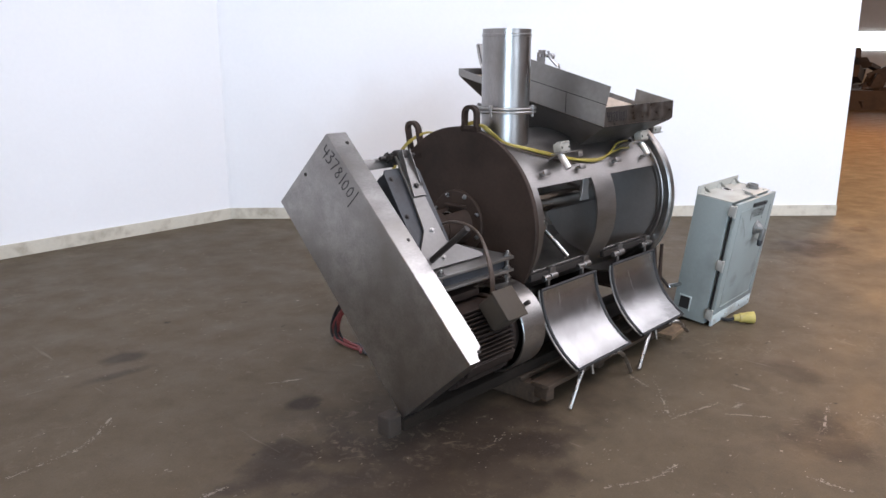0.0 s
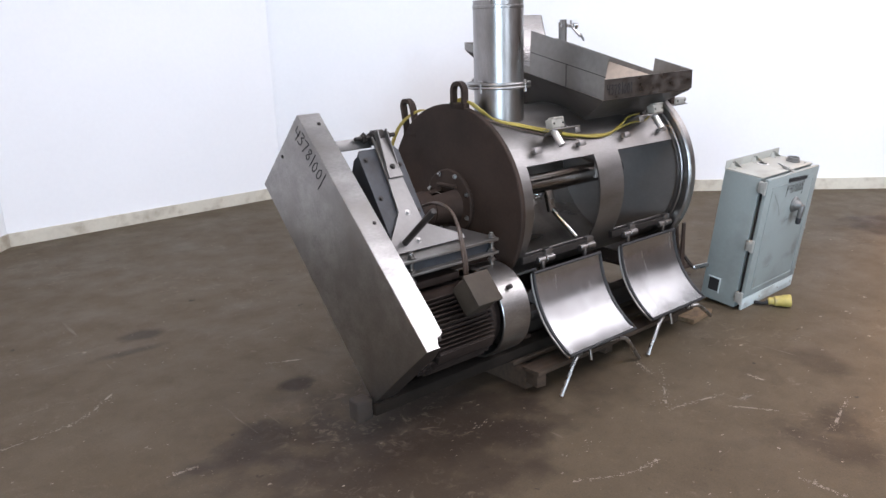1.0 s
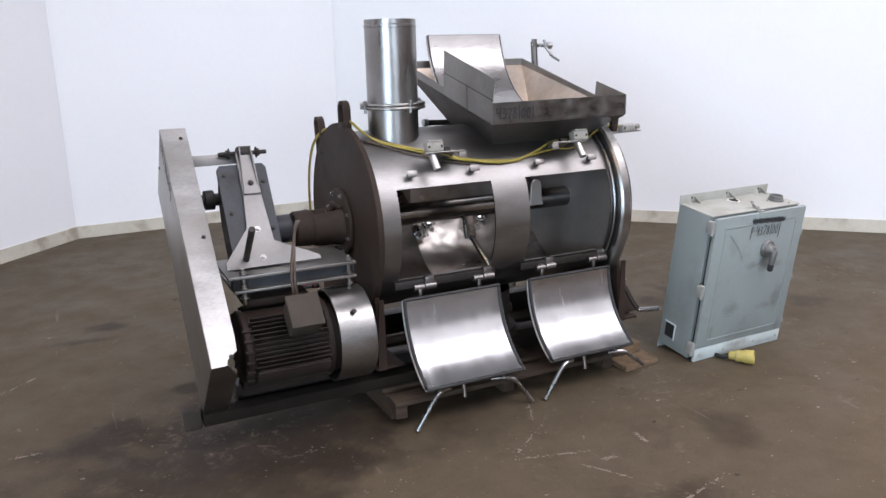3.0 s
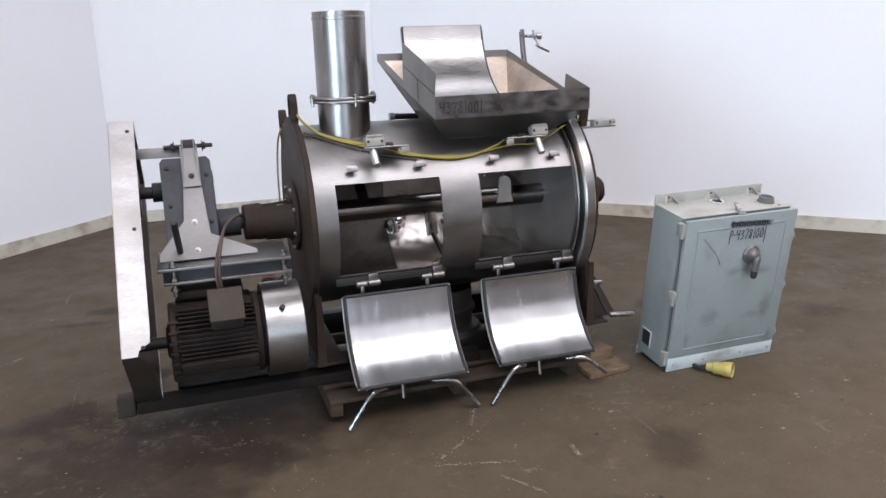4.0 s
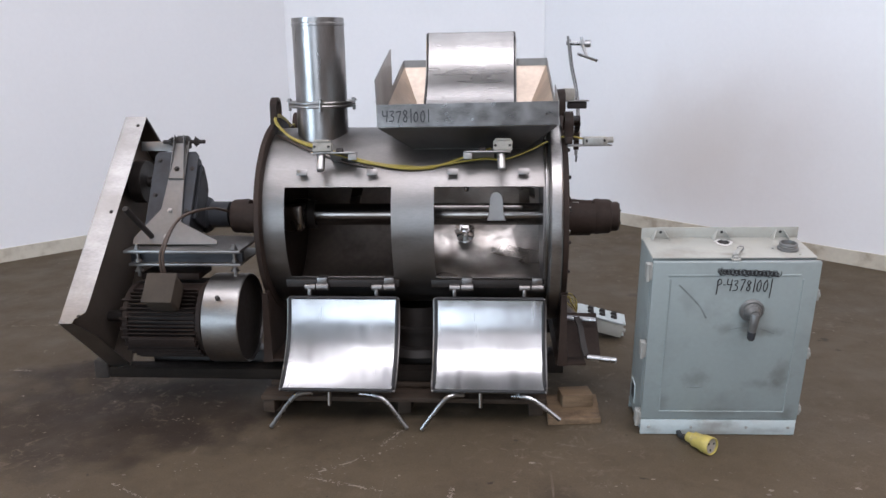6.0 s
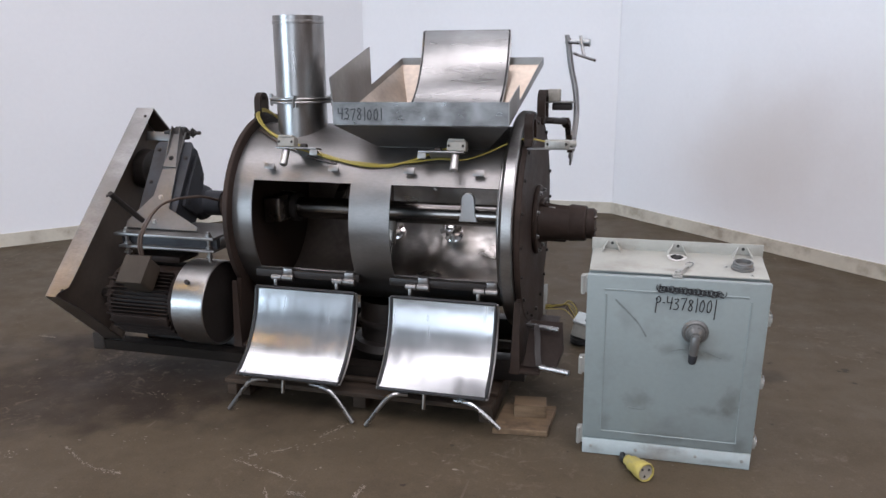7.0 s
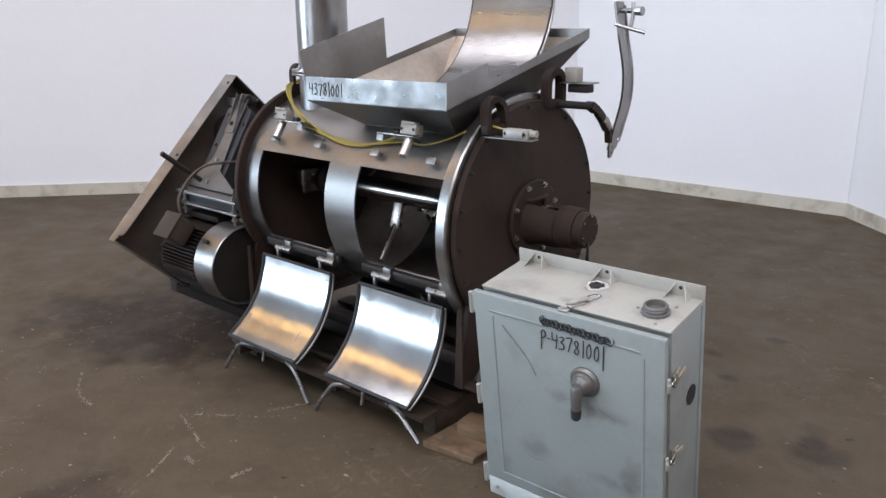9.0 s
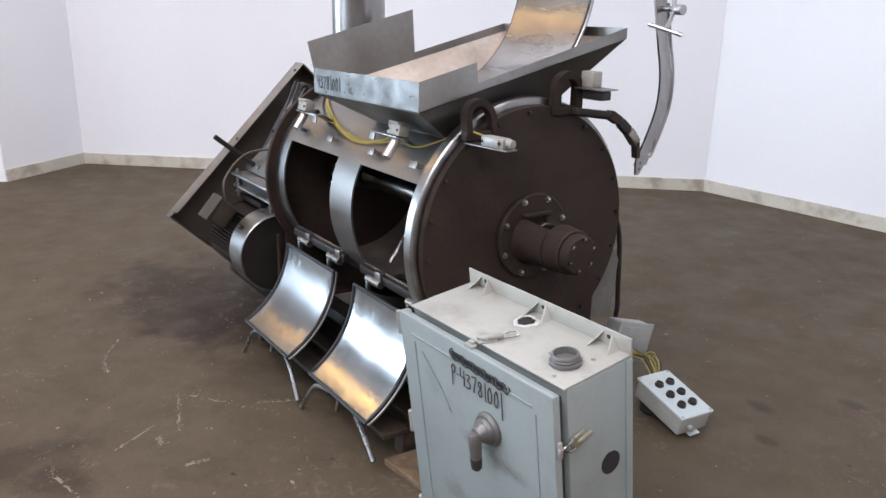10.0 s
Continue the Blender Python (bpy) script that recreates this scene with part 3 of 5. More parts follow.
part("scraper_rod", rod(B(), smooth_path([(3.715, 2.30, 0.935), (3.712, 2.26, 0.965), (3.70, 2.21, 0.99), (3.685, 2.18, 1.03)], 4), 0.011, 10), STEEL_BRIGHT, mixer)
clamp = part("shaft_clamp", block(B(), (2.925, AY - 0.055, AZ + 0.01), (0.085, 0.20, 0.12), None, 0.012, 3), STEEL_INNER, mixer, "dull steel clamp block round the shaft")
part("collar", lathe(B(), [(0.052, 0), (0.066, 0), (0.068, 0.004), (0.068, 0.03), (0.066, 0.034), (0.052, 0.034)], (2.965, AY, AZ), (1, 0, 0), 28, True), DARK, clamp)


def chopper(x, deg):
    c, t = on_drum(x, deg, R - 0.018), on_drum(x, deg, R - 0.13)
    d = (t - c).normalized()
    p = part("chopper", lathe(B(), [(0.045, 0), (0.045, 0.012), (0.024, 0.02), (0.02, 0.11), (0, 0.112)], c, d, 20), STEEL_BRIGHT, mixer, "shiny chopper head on the drum wall")
    u = d.orthogonal().normalized()
    for k in range(4):
        m = c + d * (0.035 + 0.025 * k)
        w = u.copy()
        w.rotate(Matrix.Rotation(radians(50 * k), 3, d))
        tilt = Matrix.Rotation(radians(18 if k % 2 else -14), 3, w)
        part("knife", block(B(), m, (0.10, 0.026, 0.006), tilt @ Matrix((w, d.cross(w), d)).transposed(), 0.0015), STEEL_INNER, p)
        part("spacer", cyl(B(), m + d * 0.006, m + d * 0.018, 0.027, 14), STEEL_BRIGHT, p)
    part("nut", bolts(B(), [t], d, 0.019, 0.018), STEEL_BRIGHT, p)


chopper(3.375, 207)
chopper(3.685, 207)

# hatch doors, hinged below the windows and swung out


def arc_panel(x0, x1, top, bottom, thick, bulge, n=14):
    """A sheet bowed between two (y, z) edges; bulge is how far its middle sinks behind the chord."""
    t, b = Vector((0, *top)), Vector((0, *bottom))
    c = b - t
    nrm = Vector((0, -c.z, c.y)).normalized()
    if nrm.z < 0:
        nrm = -nrm
    prof = []
    for i in range(n + 1):
        s = i / n
        prof.append(t + c * s - nrm * bulge * (1 - (2 * s - 1) ** 2))
    bm = B()
    rows = []
    for i, q in enumerate(prof):
        tang = (prof[min(i + 1, n)] - prof[max(i - 1, 0)]).normalized()
        nn = Vector((0, -tang.z, tang.y))
        if nn.dot(nrm) < 0:
            nn = -nn
        rows.append([bm.verts.new((x, *(q - nn * k).yz)) for x, k in ((x0, 0), (x1, 0), (x1, thick), (x0, thick))])
    for a, b2 in zip(rows, rows[1:]):
        for i in range(4):
            bm.faces.new((a[i], a[(i + 1) % 4], b2[(i + 1) % 4], b2[i]))
    bm.faces.new(rows[0])
    bm.faces.new(rows[-1][::-1])
    return bm, prof, nrm


def hatch(x0, x1, top, bottom, bulge, feet):
    w = x1 - x0
    bm, prof, nrm = arc_panel(x0 + 0.012, x1 - 0.012, top, bottom, 0.016, bulge)
    door = part("hatch_door", bm, STEEL_DOOR, mixer, "bowed polished stainless hatch door, swung open")
    edge = [Vector((x0 + 0.008, *q.yz)) for q in prof] + [Vector((x1 - 0.008, *q.yz)) for q in prof[::-1]]
    edge.append(edge[0])
    gas = B()
    rod(gas, [p + nrm * 0.001 for p in edge], 0.0075, 8)
    part("gasket", gas, BLACK, door, "black rubber gasket round the door")
    out = [Vector((x0 - 0.001, *q.yz)) for q in prof] + [Vector((x1 + 0.001, *q.yz)) for q in prof[::-1]]
    part("rim", rod(B(), [p - nrm * 0.008 for p in out + out[:1]], 0.005, 8), STEEL_DULL, door, "thin steel rim outside the gasket")
    return door


d1 = hatch(2.95, 3.432, (2.017, 0.512), (1.797, 0.183), 0.05, True)
d2 = hatch(3.585, 4.056, (2.020, 0.510), (1.818, 0.177), 0.05, True)


def hinge(x, door):
    h = part("hinge", cyl(B(), (x - 0.053, 2.05, 0.550), (x - 0.005, 2.05, 0.550), 0.0165, 16), STEEL_DRUM, door, "welded stainless barrel hinge")
    part("knuckle", cyl(B(), (x - 0.002, 2.05, 0.551), (x + 0.052, 2.05, 0.551), 0.0175, 16), STEEL_DRUM, h)
    part("leaf", block(B(), (x + 0.024, 2.062, 0.576), (0.044, 0.03, 0.036), None, 0.004), STEEL_DRUM, h)
    part("stem", block(B(), (x - 0.030, 2.038, 0.526), (0.016, 0.018, 0.042), None, 0.004), STEEL_DRUM, h)
    return h


for x, d in ((3.072, d1), (3.364, d1), (3.701, d2), (3.999, d2)):
    hinge(x, d)


def bent_leg(door, pts):
    return part("handle_rod", rod(B(), smooth_path(pts, 5), 0.0095, 10), CHROME, door, "bent polished rod")


for door, tips, x0 in ((d1, (2.905, 3.48), 2.95), (d2, (3.541, 4.11), 3.585)):
    bent_leg(door, [(x0 + 0.13, 1.84, 0.15), (x0 + 0.085, 1.82, 0.155), (x0 + 0.045, 1.81, 0.13), (tips[0], 1.80, 0.010)])
    bent_leg(door, [(x0 + 0.33, 1.84, 0.15), (x0 + 0.40, 1.82, 0.15), (x0 + 0.45, 1.815, 0.12), (tips[1], 1.81, 0.010 if door is d1 else 0.06)])
    part("clamp_bolt", cyl(B(), (x0 + 0.20, 1.85, 0.17), (x0 + 0.20, 1.835, 0.095), 0.008), STEEL_INNER, door)

for x0, x1 in WINDOWS:
    part("hinge_bar", block(B(), ((x0 + x1) / 2, 2.068, 0.565), (x1 - x0 + 0.04, 0.022, 0.034)), DARK, mixer)
for x in (3.032, 3.331, 3.668, 3.962):
    tilt = Matrix.Rotation(radians(-22), 3, "X")
    c = part("catch", block(B(), on_drum(x, 35.0, R + 0.030), (0.046, 0.006, 0.026), tilt, 0.002), STEEL_DRUM, mixer, "small welded catch above the window")
    part("stub", block(B(), on_drum(x, 35.5, R + 0.013), (0.026, 0.036, 0.015), tilt, 0.002), STEEL_DULL, c)

# vent pipe
PX, PY = 3.070, 2.336
pipe = part("vent_pipe", lathe(B(), [(0.106, 0), (0.113, 0), (0.113, 0.50), (0.1155, 0.502), (0.1155, 0.512), (0.113, 0.515), (0.113, 0.535), (0.108, 0.535), (0.106, 0.50)], (PX, PY, 1.15), (0, 0, 1), 48, True), STEEL_PIPE, mixer, "upright polished stainless vent pipe")
part("flange", lathe(B(), [(0.1145, 0), (0.144, 0), (0.146, 0.004), (0.146, 0.008), (0.144, 0.012), (0.1145, 0.012)], (PX, PY, 1.305), (0, 0, 1), 40, True), STEEL, pipe, "bolted pipe flange")
part("flange", lathe(B(), [(0.1145, 0), (0.144, 0), (0.146, 0.004), (0.146, 0.008), (0.144, 0.012), (0.1145, 0.012)], (PX, PY, 1.320), (0, 0, 1), 40, True), STEEL, pipe)
for k in range(4):
    a = radians(10 + 90 * k)
    part("flange_bolt", bolts(cyl(B(), (PX + 0.142 * math.cos(a), PY + 0.142 * math.sin(a), 1.29), (PX + 0.142 * math.cos(a), PY + 0.142 * math.sin(a), 1.345), 0.007, 8), [(PX + 0.142 * math.cos(a), PY + 0.142 * math.sin(a), 1.331)], (0, 0, 1), 0.011, 0.01), STEEL, pipe)

# hopper
HX0, HX1 = 3.372, 4.097
TH = 0.004
bm = B()
slab(bm, [(HX0, 1.977, 1.240), (HX0, 2.897, 1.462), (HX0, 2.897, 1.50), (HX0, 2.430, 1.382), (HX0, 2.419, 1.551), (HX0, 1.952, 1.428), (HX0, 1.975, 1.33)], (TH, 0, 0))
slab(bm, [(HX1, 1.990, 1.244), (HX1, 2.897, 1.462), (HX1, 2.897, 1.502), (HX1, 2.222, 1.326), (HX1, 2.213, 1.392), (HX1, 1.990, 1.336)], (-TH, 0, 0))
slab(bm, [(HX0 + TH, 2.897, 1.462), (HX1 - TH, 2.897, 1.462), (HX1 - TH, 2.897, 1.501), (HX0 + TH, 2.897, 1.50)], (0, -TH, 0))
hopper = part("hopper", bm, STEEL_DULL, mixer, "tilted sheet-steel feed hopper")


part("front_lip", slab(B(), [(HX0 + TH, 1.977, 1.240), (HX1 - TH, 1.990, 1.244), (HX1 - TH, 1.990, 1.336), (HX0 + TH, 1.977, 1.330)], (0, TH, 0)), STEEL_GROUND, hopper, "front lip with grinding marks")


for q in ([(1.966, 1.342), (2.424, 1.452), (2.424, 1.449), (1.966, 1.339)], [(2.196, 1.294), (2.196, 1.396), (2.199, 1.396), (2.199, 1.294)]):
    part("seam", slab(B(), [(HX0 + 0.001, y, z) for y, z in q], (-0.0022, 0, 0)), DARK, hopper, "dark welded seam in the side sheet")


def funnel(out):
    """Four sloping sheets narrowing to the drum's top opening; out sets a second skin outside the first."""
    bm = B()
    o = out
    top = [(HX0 + TH, 1.981, 1.242 - o), (HX1 - TH, 1.994, 1.245 - o), (HX1 - TH, 2.893, 1.464 - o), (HX0 + TH, 2.893, 1.464 - o)]
    low = [(3.50 - o, 2.19 - o, 1.135 - o), (3.97 + o, 2.19 - o, 1.135 - o), (3.97 + o, 2.60 + o, 1.20 - o), (3.50 - o, 2.60 + o, 1.20 - o)]
    end = [(3.50 - o, 2.19 - o, 1.11), (3.97 + o, 2.19 - o, 1.11), (3.97 + o, 2.60 + o, 1.13), (3.50 - o, 2.60 + o, 1.13)]
    rings = [[bm.verts.new(p) for p in r] for r in (top, low, end)]
    for a, b in zip(rings, rings[1:]):
        for i in range(4):
            bm.faces.new((a[i], a[(i + 1) % 4], b[(i + 1) % 4], b[i]))
    bmesh.ops.recalc_face_normals(bm, faces=bm.faces)
    bmesh.ops.solidify(bm, geom=bm.faces[:], thickness=0.002)
    return bm


part("funnel", funnel(0), STEEL_TAN, hopper, "funnel of the hopper, tinted for its warm reflections")
# Added skin: dark colour stands in for dark reflections under the funnel.
SKIN_SHADE = mat("shade_dark_underside", (0.10, 0.092, 0.085), 0.45, 0.8, 0.2, 6, 40, 0.0, 0.1, (1, 1, 1), (0.06, 0.05, 0.045), 0.6, 4)
part("funnel_skin", funnel(0.006), SKIN_SHADE, hopper, "outside of the funnel, coloured dark for its shade")
part("foot_flange", block(B(), (3.735, 2.186, 1.126), (0.485, 0.014, 0.005), Matrix.Rotation(radians(-28), 3, "X"), 0.0015), STEEL, hopper, "thin bright flange where the funnel meets the drum")
bm, prof, nrm = arc_panel(3.507, 3.929, (2.865, 1.630), (2.60, 1.27), 0.014, 0.055)
lid = part("hopper_lid", bm, STEEL_LID, hopper, "bowed polished lid standing open")
edge = [Vector((3.503, *q.yz)) for q in prof] + [Vector((3.933, *q.yz)) for q in prof[::-1]]
gas = rod(B(), [p - nrm * 0.006 for p in edge + edge[:1]], 0.0055, 8)
part("gasket_strip", gas, BLACK, hopper, "black rubber gasket of the lid")

out = [Vector((3.499, *q.yz)) for q in prof] + [Vector((3.937, *q.yz)) for q in prof[::-1]]
part("lid_rim", rod(B(), [p - nrm * 0.010 for p in out + out[:1]], 0.006, 8), STEEL, hopper, "rounded steel rim of the lid")
part("latch_pin", cyl(B(), (3.365, 2.63, 1.204), (3.51, 2.63, 1.198), 0.014, 14), DARK, hopper)
part("pin_end", cyl(B(), (3.352, 2.63, 1.204), (3.378, 2.63, 1.204), 0.019, 14), CHROME, hopper)

# lifting lugs


def bar(bm, pts, width, thick, across):
    """A flat bar bent along points; across is the direction of its width."""
    pts = [Vector(p) for p in pts]
    w = Vector(across).normalized()
    rings = []
    for i, p in enumerate(pts):
        d = (pts[min(i + 1, len(pts) - 1)] - pts[max(i - 1, 0)]).normalized()
        n = d.cross(w).normalized()
        rings.append([bm.verts.new(p + w * a * width / 2 + n * b * thick / 2) for a, b in ((-1, -1), (1, -1), (1, 1), (-1, 1))])
    for a, b in zip(rings, rings[1:]):
        for i in range(4):
            bm.faces.new((a[i], a[(i + 1) % 4], b[(i + 1) % 4], b[i]))
    bm.faces.new(rings[0][::-1])
    bm.faces.new(rings[-1])
    return bm


def lug(x, y, top, r=0.036, h=0.13, lean=0.0, wide=0.03, thick=0.016):
    pts = [(0, -r, top - h)] + [(0, -r * math.cos(radians(a)), top - r + r * math.sin(radians(a)) - 0.008) for a in range(0, 181, 15)] + [(0, r, top - h)]
    pts = [(x, y + p[1] + lean * (p[2] - top), p[2]) for p in pts]
    bm = bar(B(), pts, wide, thick, (1, 0, 0))
    block(bm, (x, y + lean * (-h), top - h - 0.004), (0.03, 2 * r + 0.03, 0.03))
    return part("lifting_lug", bm, BROWN, mixer, "welded bent-bar lifting lug")


lug(2.85, 2.740, 1.256, h=0.16, lean=0.2)
lug(2.85, 2.363, 1.348, h=0.105)
lug(4.150, 2.178, 1.280, 0.05, h=0.11, lean=-0.15, wide=0.036, thick=0.022)
lug(4.145, 2.568, 1.355, 0.05, h=0.125, wide=0.036, thick=0.026)


# bearings
def bearing(name, x0, x1, face, out, y, z):
    fl = part("bearing_flange", lathe(B(), [(0, 0), (0.15, 0), (0.155, 0.005), (0.155, 0.016), (0.15, 0.02), (0, 0.02)], (face, y, z), (out, 0, 0), 40), BROWN, mixer)
    for k in range(8):
        a = radians(22 + 45 * k)
        part("bolt", bolts(B(), [(face + out * 0.02, y + 0.138 * math.cos(a), z + 0.138 * math.sin(a))], (out, 0, 0), 0.008, 0.011), CHROME, fl)
    L0 = x1 - x0
    bm = B()
    rings = []
    for i, (u, ro) in enumerate(((0.0, 0.098), (0.10, 0.090), (0.35, 0.083), (0.64, 0.080))):
        row = []
        for k in range(23):
            a = radians(122 + 296 * k / 22)
            flat = 1.0 if k in (0, 22) else 1.06
            row.append([bm.verts.new((x0 + L0 * u, y + r * flat * math.cos(a), z - 0.008 + r * math.sin(a))) for r in (ro, ro - 0.018)])
        rings.append(row)
    for p, q in zip(rings, rings[1:]):
        for k in range(22):
            bm.faces.new((p[k][0], q[k][0], q[k + 1][0], p[k + 1][0]))
            bm.faces.new((p[k][1], p[k + 1][1], q[k + 1][1], q[k][1]))
        for k in (0, 22):
            bm.faces.new((p[k][0], p[k][1], q[k][1], q[k][0]))
    for row in (rings[0], rings[-1]):
        for k in range(22):
            bm.faces.new((row[k][0], row[k + 1][0], row[k + 1][1], row[k][1]))
    lathe(bm, [(0.05, abs(L0) * 0.60), (0.078, abs(L0) * 0.61), (0.083, abs(L0) * 0.68), (0.080, abs(L0) * 0.80), (0.079, abs(L0) * 0.97), (0.074, abs(L0)), (0, abs(L0))], (x0, y, z - 0.008), (out, 0, 0), 36)
    block(bm, (x0 + L0 * 0.05, y, z + 0.082), (abs(L0) * 0.10, 0.13, 0.016), None, 0.005)
    h = part("bearing_housing", bm, BROWN, mixer, "brown oxidised bearing housing with an open top")
    part("web", block(B(), (x0 + L0 * 0.30, y, z - 0.062), (abs(L0) * 0.55, 0.03, 0.07), None, 0.006), BROWN, h)
    part("grease_seal", cyl(B(), (x0 + L0 * 0.16, y, z + 0.002), (x0 + L0 * 0.30, y, z + 0.002), 0.058, 20), STEEL_INNER, h, "bright seal inside the slot")
    return h


hr = bearing("drive", 4.166, 4.372, 4.147, 1, RY + 0.004, RZ)
part("bearing_cap", lathe(B(), [(0, 0), (0.068, 0), (0.068, 0.028), (0.062, 0.036), (0, 0.038)], (4.373, RY + 0.004, RZ - 0.008), (1, 0, 0), 32), BROWN, hr)
for k in range(6):
    a = radians(20 + 60 * k)
    part("cap_bolt", bolts(B(), [(4.408, RY + 0.004 + 0.054 * math.cos(a), RZ - 0.008 + 0.054 * math.sin(a))], (1, 0, 0), 0.0065, 0.006), STEEL_INNER, hr)
bearing("tail", 2.818, 2.60, 2.834, -1, AY, AZ)
part("coupling_shaft", cyl(B(), (2.44, AY, AZ), (2.61, AY, AZ), 0.035), DARK, mixer)
for k in range(20):
    a = radians(18 * k + 4)
    part("rim_bolt", bolts(B(), [(4.146, RY + (PR - 0.022) * math.cos(a), RZ + (PR - 0.022) * math.sin(a))], (1, 0, 0), 0.008, 0.010), DARK, rp)

# support legs and base frame
for x in (2.838, 4.124):
    bm = B()
    slab(bm, [(x, AY - 0.36, AZ - 0.27), (x, AY - 0.395, 0.215), (x, AY + 0.36, 0.215), (x, AY + 0.36, AZ - 0.27)], (0.02, 0, 0))
    slab(bm, [(x - 0.012, AY - 0.405, 0.215), (x + 0.028, AY - 0.405, 0.215), (x + 0.022, AY - 0.405, 0.53), (x, AY - 0.405, 0.53)], (0, 0.010, 0))
    block(bm, (x + 0.045, AY - 0.02, 0.221), (0.13, 0.76, 0.012))
    part("support_leg", bm, BROWN, mixer, "brown steel support leg")
# Dark beams added where deep shade lies under the drum.
part("base_beam", block(B(), (3.20, 2.205, 0.165), (1.90, 0.09, 0.095)), DARK, mixer, "dark base beam")
part("base_beam", block(B(), (3.50, 2.74, 0.165), (1.32, 0.09, 0.095)), DARK, mixer)
part("discharge_chute", lathe(B(), [(0.19, 0), (0.17, 0.03), (0.14, 0.035), (0.14, 0.10), (0.155, 0.105), (0.155, 0.125), (0.14, 0.13), (0.14, 0.22)], (3.49, 2.30, 0.20), (0, 0, 1), 36), DARK, mixer, "ribbed discharge outlet under the drum")

# belt guard
GT, GL, GB, GR = (2.469, 1.261), (2.791, 0.948), (2.051, 0.172), (1.707, 0.492)


def guard_sides():
    x0, x1 = 2.0935, 2.192
    pts = [GT, GL, GB, GR]
    c = Vector((sum(p[0] for p in pts) / 4, sum(p[1] for p in pts) / 4))
    for a, b in ((GT, GL), (GL, GB)):
        a, b = Vector(a), Vector(b)
        n = Vector(((b - a).y, -(b - a).x)).normalized()
        if n.dot(c - a) < 0:
            n = -n
        part("side_panel", slab(B(), [(x0, *a), (x0, *b), (x1, *b), (x1, *a)], (0, n.x * 0.003, n.y * 0.003)), STEEL, belt_guard)
    a, b = Vector(GR), Vector(GT)
    k = b - a
    part("side_panel", slab(B(), [(x0, *a), (x0 + 0.050, *a), (x0 + 0.058, *(a + k * 0.022)), (x1 - 0.003, *(a + k * 0.048)), (x1, *(a + k * 0.10)), (x1, *b), (x0, *b)], (0, 0.0021, -0.0021)), STEEL, belt_guard)
    a, b = Vector(GB), Vector(GR)
    part("side_panel", slab(B(), [(x0, *a), (x0, *b), (x0 + 0.055, *b), (x1, *(b + (a - b) * 0.25)), (x1, *a)], (0, 0.002, 0.002)), STEEL, belt_guard)


belt_guard = part("belt_guard", slab(B(), [(2.09, *p) for p in (GT, GL, GB, GR)], (0.003, 0, 0), 0.0008), STEEL, mixer, "slanting brushed stainless belt guard")
guard_sides()
LINER = mat("dark_brown_inner_sheet", (0.085, 0.066, 0.052), 0.6, 0.2, 0.25, 5, 50, 0.1, 0.1, (1, 1, 1), (0.045, 0.035, 0.028), 0.6, 4)
mid = Vector((sum(p[0] for p in (GT, GL, GB, GR)) / 4, sum(p[1] for p in (GT, GL, GB, GR)) / 4))
part("inner_face", slab(B(), [(2.0945, *(Vector(p).lerp(mid, 0.022))) for p in (GT, GL, GB, GR)], (0.002, 0, 0)), LINER, belt_guard, "dark brown inside of the guard")
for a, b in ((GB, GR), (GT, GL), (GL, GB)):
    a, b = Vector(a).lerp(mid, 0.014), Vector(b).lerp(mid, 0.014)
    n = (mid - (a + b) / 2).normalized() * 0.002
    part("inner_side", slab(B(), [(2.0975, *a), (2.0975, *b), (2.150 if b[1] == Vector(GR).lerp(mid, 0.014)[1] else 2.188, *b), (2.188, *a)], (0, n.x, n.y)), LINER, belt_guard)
u = (Vector(GR) - Vector(GT)).normalized()
outn = Vector((0, -0.71, 0.70))
for s in (0.05, 0.50, 0.97):
    q = Vector(GT).lerp(Vector(GR), s)
    part("screw", bolts(B(), [(2.165, q.x, q.y)], outn, 0.006, 0.005), DARK, belt_guard)
for s in (0.5,):
    q = Vector(GT).lerp(Vector(GL), s)
    part("screw", bolts(B(), [(2.091, q.x - 0.02, q.y - 0.02)], (-1, 0, 0), 0.006, 0.005), DARK, belt_guard)

# reducer, brackets
top_y, top_z, low_y, low_z = 2.376, 1.165, 2.10, 0.725


def brk(x, s):
    """A point on the sloping bracket plate, s from foot to top."""
    return Vector((x, low_y + (top_y - low_y) * s, low_z + (top_z - low_z) * s))


UP = (brk(0, 1) - brk(0, 0)).normalized()
BACK = Vector((0, UP.z, -UP.y))


def at_reducer(x, a, b):
    """A point of the reducer: a up the bracket's slope, b behind the bracket plate."""
    return brk(x, 0.08) + UP * a + BACK * b


bm = slab(B(), [at_reducer(2.292, a, b) for a, b in ((0.0, 0.016), (0.405, 0.016), (0.405, 0.07), (0.33, 0.165), (0.22, 0.205), (0.05, 0.205), (0.0, 0.13))], (0.178, 0, 0), 0.006)
lathe(bm, [(0, 0), (0.085, 0), (0.09, 0.006), (0.08, 0.03), (0.062, 0.04), (0.062, 0.13), (0, 0.13)], (2.455, AY, AZ), (1, 0, 0), 28)
reducer = part("gear_reducer", bm, REDUCER, mixer, "slate-coloured shaft-mounted gear reducer")
part("face_plate", slab(B(), [at_reducer(x, a, 0.006) for x, a in ((2.278, -0.01), (2.482, -0.01), (2.482, 0.395), (2.468, 0.415), (2.292, 0.415), (2.278, 0.395))], BACK * 0.010, 0.001), REDUCER, reducer, "flat slate face plate")
